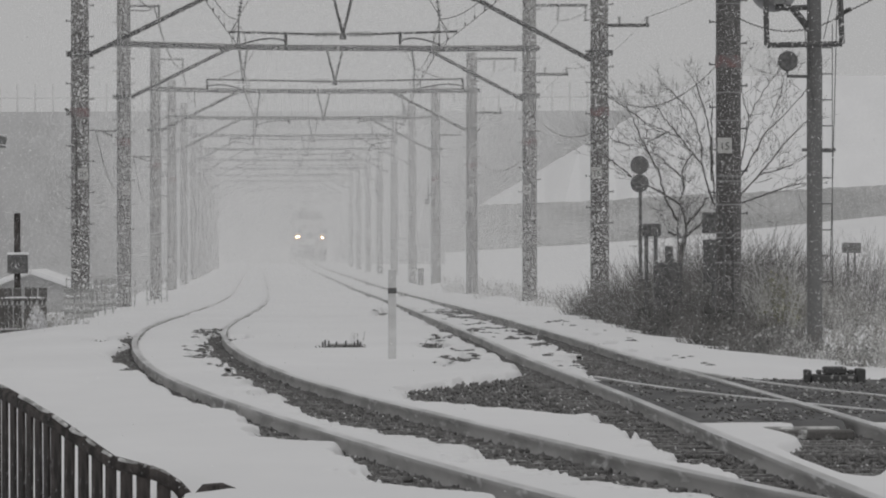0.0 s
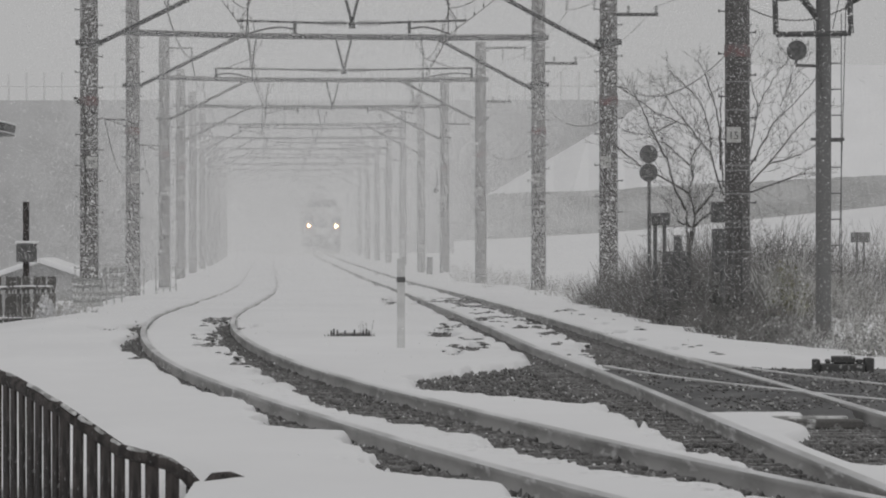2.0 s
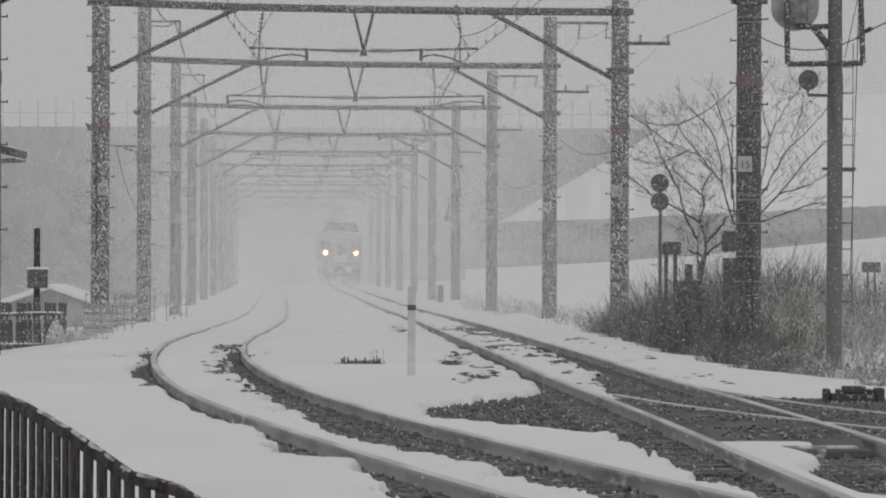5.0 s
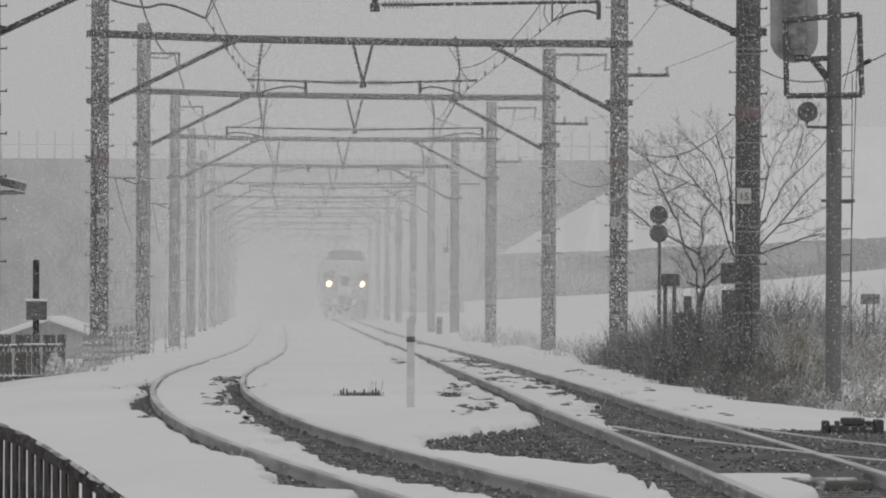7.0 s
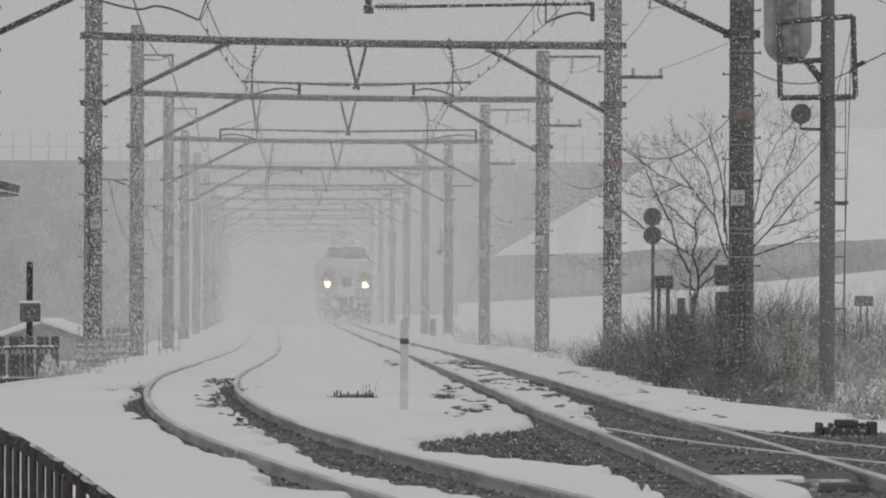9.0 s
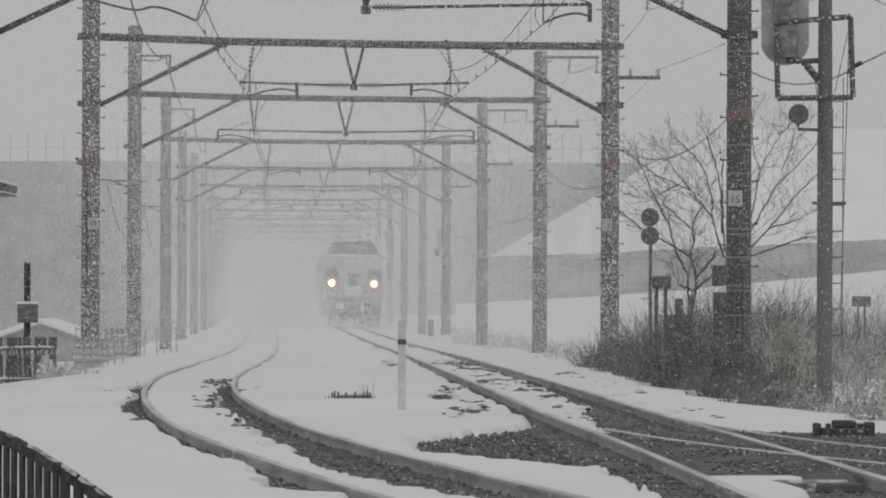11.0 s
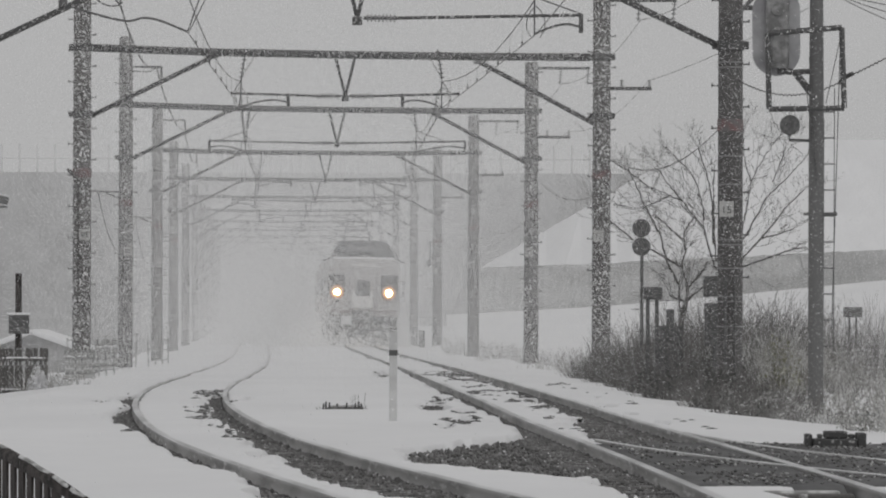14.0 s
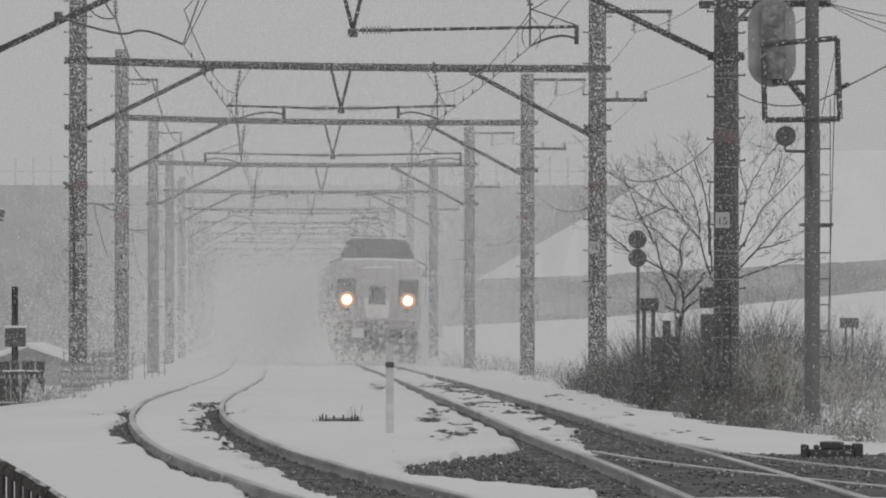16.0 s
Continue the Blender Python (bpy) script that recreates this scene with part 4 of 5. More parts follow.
# cable clipped to the second pole of the row, with its loose loop
bm = bmesh.new()
tube(bm, [(-7.3, 141.8, 3.82), (-7.22, 141.8, 3.72), (-7.12, 141.8, 3.66), (-7.08, 141.81, 3.4), (-7.1, 141.81, 2.6), (-7.07, 141.81, 1.9), (-7.1, 141.81, 1.2)], 0.018, 5)
tube(bm, [(-7.3, 141.8, 3.82), (-7.24, 141.8, 3.8), (-7.16, 141.8, 3.72)], 0.015, 5)
tagged(part("hanging_cable", bm, M_wire), "black cable with a loose loop clipped to a pole", "cable")
# wire straps and a conduit on the nearest pole
for z in (0.9, 1.25, 1.32, 1.72, 2.05, 2.12, 2.9, 3.3, 4.55, 4.62):
    bm = bmesh.new()
    lathe(bm, [(0.186, z), (0.19, z + 0.004), (0.19, z + 0.014), (0.186, z + 0.018)], 14, (3.99, 104, 0))
    tagged(part("pole_strap", bm, M_porc), "pale wire strap round a concrete pole", "strap", group="straps on the pole")
bm = bmesh.new()
tube(bm, [(3.92, 103.8, -0.4), (3.92, 103.8, 1.6)], 0.02, 6)
tube(bm, [(4.05, 103.8, -0.4), (4.05, 103.8, 1.35), (4.05, 103.8, 1.6)], 0.014, 6)
tagged(part("cable_conduit", bm, M_dark), "dark conduit running up a concrete pole", "conduit")


# ---- plants ----
def branch(bm, p, direction, length, r, depth, rng, spread=0.55, up=0.25, min_r=0.004, wander=0.16):
    n = 4
    pts = [p.copy()]
    d = direction.normalized()
    for i in range(n):
        d = (d + Vector((rng.uniform(-1, 1), rng.uniform(-1, 1), rng.uniform(-0.6, 1) + up)) * wander).normalized()
        pts.append(pts[-1] + d * length / n)
    tube(bm, pts, r, 5 if r > 0.02 else 3, max(r * 0.6, min_r * 0.7), False)
    if depth == 0:
        return
    for k in range(2 if rng.random() < 0.55 else 3):
        j = rng.randint(2, n)
        nd = (d + Vector((rng.uniform(-1, 1), rng.uniform(-1, 1), rng.uniform(-0.3, 0.6))) * spread).normalized()
        branch(bm, pts[j if k else n], nd, length * rng.uniform(0.62, 0.86), max(r * 0.62, min_r), depth - 1, rng, spread, up, min_r, wander)


def bare_tree(x, d, z, trunk, limbs, seed, label):
    """a low fork with spreading limbs; limbs are polylines from the fork"""
    rng = random.Random(seed)
    root = empty("tree", pose(x, d, z), label=label, category="tree", group="bare trees by the line")
    bm, bm2 = bmesh.new(), bmesh.new()
    tube(bm, trunk, 0.055, 8, 0.045, False)
    part("trunk", bm, M_bark, root, "", True)
    for limb in limbs:
        pts = []
        for a, b in zip(limb, limb[1:]):
            a, b = Vector(a), Vector(b)
            for k in range(4):
                pts.append(a.lerp(b, k / 4) + Vector((rng.uniform(-0.013, 0.013), rng.uniform(-0.03, 0.03), rng.uniform(-0.01, 0.01))))
        pts.append(Vector(limb[-1]))
        thick = float(np.interp(limb[0].z, [1.4, 2.2, 3.2, 4.0], [0.026, 0.018, 0.011, 0.007]))
        tube(bm2, pts, thick, 6, max(0.005, thick * 0.6), False)
        for i in range(3, len(pts)):
            for q in range((i % 2) if i < len(pts) - 1 else 3):
                t = (pts[i] - pts[i - 1]).normalized()
                nd = t + Vector((rng.uniform(-1, 1), rng.uniform(-1.2, 1.2), rng.uniform(-0.8, 0.7))) * 1.05
                k = i / len(pts)
                branch(bm2, pts[i], nd, (0.58 - 0.2 * k) * rng.uniform(0.4, 0.95), 0.0044 - 0.001 * k, 2, rng, 0.85, 0.0, 0.0025, 0.1)
    part("crown", bm2, M_bark, root, "bare twigs spreading from the limbs")
    return root


def fan_limb(start, tip, bow):
    """a limb from its fork to its tip, bowed sideways and drooping a little first"""
    a, b = Vector(start), Vector(tip)
    out = [a]
    for u in (0.25, 0.5, 0.75, 1.0):
        p = a.lerp(b, u)
        p.x += bow * math.sin(u * math.pi)
        p.y += 0.25 * bow * math.sin(2 * u * math.pi)
        out.append(p)
    return out


TRUNK = [(0.02, 0, 0), (0.05, 0, 0.6), (0.04, 0, 1.15), (0.11, 0, 1.47)]
bare_tree(3.97, 126, -0.2, TRUNK,
          [fan_limb((0.11, 0, 1.47), (0.43, 0.1, 1.75), -0.02),
           fan_limb((0.11, 0, 1.47), (-0.17, -0.1, 1.59), 0.02),
           fan_limb((0.02, 0.0, 1.16), (-0.01, 0.0, 1.79), 0.0),
           fan_limb((-0.01, 0, 1.79), (-0.32, -0.2, 2.61), -0.06),
           fan_limb((-0.32, -0.2, 2.61), (-0.77, -0.4, 3.52), -0.03),
           fan_limb((0.04, 0, 2.07), (-0.77, 0.3, 2.53), 0.02),
           fan_limb((-0.77, 0.3, 2.53), (-1.33, 0.4, 2.96), 0.02),
           fan_limb((0.11, 0.0, 1.47), (0.04, 0.0, 2.07), 0.05),
           fan_limb((0.04, 0.0, 2.07), (0.11, 0.0, 2.35), -0.01),
           fan_limb((0.11, 0, 2.35), (0.25, 0.1, 2.93), -0.1),
           fan_limb((0.04, 0, 2.55), (-0.37, -0.2, 2.92), 0.0),
           fan_limb((0.13, 0, 1.71), (0.5, 0.2, 2.17), 0.03),
           fan_limb((0.64, 0.2, 2.02), (0.42, 0.2, 2.74), -0.02),
           fan_limb((0.42, 0.2, 2.74), (0.06, 0.1, 3.19), 0.0),
           fan_limb((0.06, 0.1, 3.19), (-0.54, 0, 3.45), 0.02),
           fan_limb((-0.54, 0, 3.45), (-1.22, -0.2, 3.92), 0.03),
           fan_limb((-0.15, 0.1, 3.3), (-0.63, 0.3, 3.08), 0.0),
           fan_limb((0.42, 0.2, 2.74), (0.21, 0.4, 3.69), 0.07),
           fan_limb((0.21, 0.4, 3.69), (-0.14, 0.5, 4.05), 0.0),
           fan_limb((0.58, 0.2, 2.46), (0.31, -0.2, 4.1), 0.1),
           fan_limb((0.64, 0.2, 2.17), (0.6, 0.3, 3.81), -0.03),
           fan_limb((0.06, 0.1, 3.19), (-0.33, 0.4, 3.71), -0.02),
           fan_limb((0.67, 0.2, 1.88), (1.65, 0.3, 2.87), 0.06),
           fan_limb((1.65, 0.3, 2.87), (2.24, 0.4, 3.5), -0.03),
           fan_limb((0.87, 0.2, 2.17), (1.48, -0.1, 3.27), 0.02),
           fan_limb((1.48, -0.1, 3.27), (2.22, -0.3, 4.05), 0.03),
           fan_limb((0.96, 0.2, 2.37), (1.24, 0.5, 3.56), 0.04),
           fan_limb((1.24, 0.5, 3.56), (1.12, 0.6, 4.44), -0.06),
           fan_limb((1.24, 0.5, 3.56), (1.74, 0.3, 4.36), -0.03),
           fan_limb((0.96, 0.2, 2.03), (2.04, 0.2, 2.41), -0.05),
           fan_limb((1.37, 0.2, 2.56), (1.93, 0.4, 2.72), 0.03),
           fan_limb((1.59, 0.1, 3.53), (1.83, 0.2, 4.25), 0.03)],
          3, "leafless tree with thin spreading branches beside the line")


def shrub(x, d, z, w, h, n, seed, mat, label, leafy=0, lean=0.5, leaf_mat=M_leaf):
    rng = random.Random(seed)
    root = empty("shrub", pose(x, d, z), label=label, category="shrub", group="shrubs by the line")
    bm = bmesh.new()
    for i in range(n):
        a = rng.uniform(0, 2 * math.pi)
        q = rng.random() ** 0.5
        p = Vector((math.cos(a) * w * 0.5 * q, math.sin(a) * w * q, 0))
        ln = h * rng.uniform(0.45, 1.0) * (1 - 0.35 * q)
        v = Vector((math.cos(a) * lean * q + rng.uniform(-0.3, 0.3), rng.uniform(-0.3, 0.3), 1)).normalized()
        bend = Vector((rng.uniform(-0.2, 0.2), 0, 0))
        pts = [p, p + v * ln * 0.5 + bend * ln * 0.3, p + v * ln + bend * ln]
        tube(bm, pts, 0.006, 3, 0.002, False)
        for k in range(2):
            s = pts[1].lerp(pts[2], rng.random() * 0.7)
            tube(bm, [s, s + Vector((rng.uniform(-0.5, 0.5), rng.uniform(-0.4, 0.4), rng.uniform(0.2, 0.7))) * ln * 0.45], 0.004, 3, 0.0015, False)
    part("twig_mass", bm, mat, root)["kind"] = "stuff"
    if leafy:
        v, f = [], []
        for i in range(leafy):
            a, q = rng.uniform(0, 2 * math.pi), rng.random() ** 0.5
            c = Vector((math.cos(a) * w * 0.5 * q, math.sin(a) * w * q, h * 0.7 * rng.random() * (1 - 0.5 * q * q)))
            s = rng.uniform(0.015, 0.045)
            for k in range(3):
                v.append(c + Vector((rng.uniform(-s, s), rng.uniform(-s, s), rng.uniform(-s, s))))
            f.append((len(v) - 3, len(v) - 2, len(v) - 1))
        kind = "stuck_snow" if leaf_mat is M_snow else "foliage"
        ob = new(kind, mesh_from(kind, [tuple(q) for q in v], f, leaf_mat))
        ob.parent = root
        ob["kind"] = "stuff"
    return root


DARK = "dense dark shrub of bare twigs and withered leaves"
for x, d, w, h, n, leaf, seed in ((2.75, 138, 0.8, 0.85, 130, 2400, 1), (2.95, 128, 0.9, 1.15, 150, 4600, 2), (3.3, 121, 1.0, 1.55, 170, 6200, 3), (3.5, 114, 1.1, 1.75, 180, 8400, 4),
                                  (4.0, 108.5, 1.1, 1.75, 190, 6800, 5), (4.4, 116, 1.0, 1.7, 150, 2200, 6), (3.8, 101, 0.9, 1.05, 120, 3600, 7), (4.15, 97, 0.8, 0.75, 80, 1500, 13),
                                  (3.1, 103, 0.7, 0.95, 80, 1900, 71), (3.45, 95.5, 0.7, 0.75, 70, 1700, 72), (3.02, 122, 0.8, 1.1, 80, 1900, 73), (3.12, 112, 0.7, 1.0, 80, 1900, 74), (3.9, 90.5, 0.7, 0.6, 60, 1200, 75)):
    shrub(x, d, -0.4, w, h, int(n * 1.5), seed, M_twig, DARK, leaf)
for x, d, w, h, n, seed in ((2.85, 137, 0.9, 1.3, 150, 50), (3.15, 130, 0.9, 1.5, 170, 51), (3.5, 123, 0.9, 2.0, 200, 52), (4.1, 121, 1.0, 2.1, 220, 53), (4.7, 120, 1.0, 2.1, 230, 54), (5.3, 119, 1.0, 2.0, 200, 55), (5.9, 118, 1.0, 1.8, 160, 56), (4.5, 129, 0.9, 2.3, 240, 57), (5.1, 128, 1.0, 2.4, 260, 58), (5.7, 127, 1.0, 2.3, 240, 59), (6.3, 128, 1.0, 2.0, 180, 80)):
    shrub(x, d, -0.4, w, h, n, seed, M_twig, "tall thin leafless bush behind the cabinets", 250)
for x, d, w, h, n, leaf, seed in ((5.1, 113, 1.1, 1.7, 230, 2800, 14), (5.8, 112, 1.1, 1.6, 210, 2000, 15), (6.4, 114, 1.2, 1.4, 190, 1100, 16), (7.2, 113, 1.2, 1.1, 150, 300, 17)):
    shrub(x, d, -0.35, w, h * 0.9, int(n * (0.9 if x < 5.5 else 0.5)), seed, M_dry, "tall shrub of pale upright twigs in snow", leaf // 2, 0.5, M_pale_leaf)
for x, d, w, h, n, seed in ((5.0, 99, 1.1, 0.6, 110, 18), (5.8, 98, 1.2, 0.65, 110, 19), (2.5, 146, 0.8, 0.45, 70, 20), (2.2, 163, 1.1, 0.55, 70, 10), (1.5, 205, 1.4, 0.7, 80, 11), (0.6, 245, 1.4, 0.8, 80, 21)):
    shrub(x, d, -0.35, w, h, n, seed, M_dry, "pale dry weeds bent under snow", 420, 0.5, M_snow)
for x, d, w, h, n, seed in ((2.9, 152, 1.2, 0.7, 90, 40), (3.6, 160, 1.4, 0.8, 90, 41), (2.6, 185, 1.5, 0.8, 90, 42), (2.0, 215, 1.6, 0.8, 80, 43), (3.2, 200, 1.6, 0.9, 80, 44), (1.4, 250, 1.8, 0.9, 80, 45)):
    shrub(x, d, -0.55, w, h, n, seed, M_twig, "grey bare weeds in the snow beyond the poles", 380, 0.5, M_snow)
for x, d, w, h, n, seed in ((3.75, 92, 0.9, 0.4, 90, 30), (4.3, 88, 0.9, 0.42, 90, 31), (4.2, 94, 1.0, 0.55, 110, 32), (5.2, 90, 1.1, 0.5, 110, 33), (4.9, 84, 0.9, 0.4, 80, 34), (5.6, 85, 1.0, 0.45, 80, 35)):
    shrub(x, d, -0.3, w, h * 1.15, n if x < 4.5 else n // 2, seed, M_twig if x < 4.5 else M_dry, "grey weeds and withered leaves beside the siding", 900, 0.5, M_leaf if x < 4.0 else M_pale_leaf)
shrub(4.88, 108, -0.35, 0.75, 1.65, 190, 90, M_dry, "olive bush with a few withered leaves in snow", 1500, 0.5, M_olive)
LADEN = "weeds bent low under clots of fresh snow"
for x, d, z, w, h, n, seed, clots in ((-6.18, 111.6, -0.32, 0.3, 0.85, 70, 39, 2600), (-5.9, 113, -0.32, 0.4, 0.6, 60, 60, 900), (-5.65, 114, -0.32, 0.45, 0.45, 50, 61, 600),
                                      (3.62, 96, -0.35, 0.55, 0.75, 90, 62, 420), (4.5, 98, -0.35, 0.8, 0.75, 70, 63, 500), (5.2, 101, -0.35, 0.9, 0.8, 60, 64, 500), (3.1, 116, -0.4, 0.6, 0.8, 90, 65, 350),
                                      (6.9, 125, -0.4, 1.2, 1.3, 150, 66, 500), (6.6, 132, -0.4, 1.3, 1.4, 150, 67, 500), (7.5, 134, -0.4, 1.3, 1.3, 150, 68, 500), (12.0, 214, -0.6, 2.4, 2.6, 170, 69, 300), (13.0, 214, -0.6, 2.2, 2.3, 130, 70, 300), (11.2, 213, -0.6, 2.2, 2.2, 130, 76, 300)):
    shrub(x, d, z, w, h, n, seed, M_dry if d < 113.5 and x < 0 else M_twig, LADEN, clots, 0.5, M_snow if x < 0 or d > 120 else M_pale_leaf)
shrub(-6.2, 119, -0.45, 0.6, 0.7, 70, 36, M_dry, "dry snowy weeds by the fence")
shrub(-6.45, 121, -0.45, 0.6, 0.6, 70, 37, M_dry, "dry snowy weeds by the fence")
shrub(-6.2, 125, -0.4, 0.8, 0.6, 90, 12, M_dry, "dry snowy weeds by the fence")


# ---- distance: embankment of a road with its barrier, snowy slope, leafless wood ----
def far_forms():
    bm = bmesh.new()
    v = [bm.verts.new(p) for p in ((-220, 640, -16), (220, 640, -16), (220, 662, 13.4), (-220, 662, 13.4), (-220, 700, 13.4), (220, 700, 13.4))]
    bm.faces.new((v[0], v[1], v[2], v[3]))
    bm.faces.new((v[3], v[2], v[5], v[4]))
    tagged(part("backdrop", bm, M_wall), "grey embankment of a road across the valley, paled to imitate haze", "embankment", kind="structure")
    root = empty("road_barrier", label="faint fence of posts along the road embankment", category="barrier")
    bmp = bmesh.new()
    box(bmp, -0.09, 0.09, -0.09, 0.09, 0, 2.6)
    me = finish("barrier_post", bmp, M_far_fence)
    for i in range(60):
        ob = new("barrier_post", me)
        ob.parent = root
        ob.matrix_basis = pose(-48 + i * 1.6, 663, 13.3)
    bm = bmesh.new()
    for z in (14.6,):
        box(bm, -60, 60, 662.9, 663.0, z, z + 0.1)
    part("barrier_rail", bm, M_far_fence, root)
    # snowy slope on the far side of the valley
    n = 40
    bm = bmesh.new()
    lo, hi = [], []
    for i in range(n + 1):
        x = 2.1 + i * 3.0
        top = min(16.0, 4.6 + (x - 2.1) * 0.58)
        lo.append(bm.verts.new((x, 600, -1)))
        hi.append(bm.verts.new((x + 0.5, 640, top)))
    for i in range(n):
        bm.faces.new((lo[i], lo[i + 1], hi[i + 1], hi[i]))
    tagged(part("snow_slope", bm, M_snow), "white snowy hillside rising beyond the field", "hill", kind="structure")
    # wooded ledge on the lower slope
    bm = bmesh.new()
    cols = []
    rng = random.Random(5)
    for i in range(140):
        x = 0.4 + i * 0.22
        z0 = float(np.interp(x, [0, 8.9, 14, 26.4, 32], [0.85, 1.35, 1.75, 3.0, 3.4]))
        z1 = float(np.interp(x, [0.4, 1.4, 8.9, 14, 26.4, 32], [1.2, 3.78, 4.03, 4.3, 4.9, 5.2])) + rng.uniform(-0.05, 0.05)
        cols.append([bm.verts.new((x, 450 + y + rng.uniform(-0.3, 0.3), z)) for y, z in ((0, z0 - 1.5), (1, z0), (5, (z0 + z1) / 2), (9, z1), (20, z1))])
    for a, b in zip(cols, cols[1:]):
        for k in range(4):
            bm.faces.new((a[k], b[k], b[k + 1], a[k + 1]))
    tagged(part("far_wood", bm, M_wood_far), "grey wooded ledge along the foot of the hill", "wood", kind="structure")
    # snowfield that climbs to the ledge
    bm = bmesh.new()
    cols = []
    for i in range(40):
        x = 0.0 + i * 0.9
        z0 = float(np.interp(x, [0, 8.9, 14, 26.4, 36], [0.85, 1.35, 1.75, 3.0, 3.6]))
        cols.append([bm.verts.new((x, y, z)) for y, z in ((330, -0.6), (400, z0 * 0.45), (450.5, z0))])
    for a, b in zip(cols, cols[1:]):
        for k in range(2):
            bm.faces.new((a[k], b[k], b[k + 1], a[k + 1]))
    tagged(part("snow_field", bm, M_snow), "white snowfield climbing to the wooded ledge", "snow", kind="structure")


far_forms()


# ---- the train: an electric express with a raised cab ----
M_cream = material("soiled_cream_paint", (0.55, 0.535, 0.53), 0.5, other=(0.42, 0.4, 0.4), scale=1.6, lo=0.4, hi=0.7, grain=0.12, bump=0.1)
M_band = material("dull_red_band", (0.3, 0.25, 0.25), 0.5, other=(0.38, 0.35, 0.35), scale=5, lo=0.45, hi=0.7, grain=0.2)
M_glass = material("dark_cab_glass", (0.03, 0.032, 0.035), 0.15, other=(0.35, 0.35, 0.35), scale=11, lo=0.57, hi=0.68, grain=0.2)
M_under = material("iced_underframe", (0.1, 0.097, 0.095), 0.8, other=(0.55, 0.55, 0.55), scale=6, lo=0.5, hi=0.6, grain=0.4, bump=0.4)
M_lampdark = material("lamp_surround", (0.06, 0.055, 0.058), 0.5, other=(0.4, 0.4, 0.4), scale=16, lo=0.55, hi=0.65, grain=0.3)
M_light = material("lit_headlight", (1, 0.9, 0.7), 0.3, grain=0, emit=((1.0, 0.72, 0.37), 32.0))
# three emissive tones, fading outwards, imitate the orange halo round each headlight
M_halo_inner = material("inner_halo_glow", (0.8, 0.5, 0.25), 0.3, grain=0, emit=((1.0, 0.54, 0.18), 1.9))
M_halo_mid = material("mid_halo_glow", (0.5, 0.35, 0.25), 0.4, grain=0, emit=((1.0, 0.46, 0.15), 0.7))
M_halo_outer = material("outer_halo_glow", (0.3, 0.22, 0.17), 0.4, grain=0.1, emit=((1.0, 0.42, 0.13), 0.3))
M_seam = material("door_seam_rubber", (0.3, 0.29, 0.29), 0.7, grain=0.2)
M_panelwhite = material("snow_caked_front", (0.84, 0.83, 0.82), 0.8, other=(0.62, 0.6, 0.6), scale=3, lo=0.5, hi=0.65, grain=0.15)


def loft(bm, sections):
    """rings of equal count joined along the body"""
    rings = [[bm.verts.new(p) for p in s] for s in sections]
    k = len(rings[0])
    for a, b in zip(rings, rings[1:]):
        for j in range(k):
            bm.faces.new((a[j], a[(j + 1) % k], b[(j + 1) % k], b[j]))
    bm.faces.new(rings[0][::-1])
    bm.faces.new(rings[-1])
    bmesh.ops.recalc_face_normals(bm, faces=bm.faces)
    return bm


def body_section(y, hw, z0, zs, zt, rt):
    """half width, floor, shoulder height, top height, half width of the flat top"""
    right = [(hw * 0.97, z0), (hw, z0 + 0.25), (hw, 2.2), (hw * 0.985, zs)]
    for i in range(1, 6):
        a = i / 5 * math.pi / 2
        right.append((rt + (hw * 0.985 - rt) * math.cos(a), zs + (zt - zs) * math.sin(a)))
    right.append((0, zt + 0.03))
    pts = right + [(-x, z) for x, z in right[-2::-1]]
    return [(x, y, z) for x, z in pts]


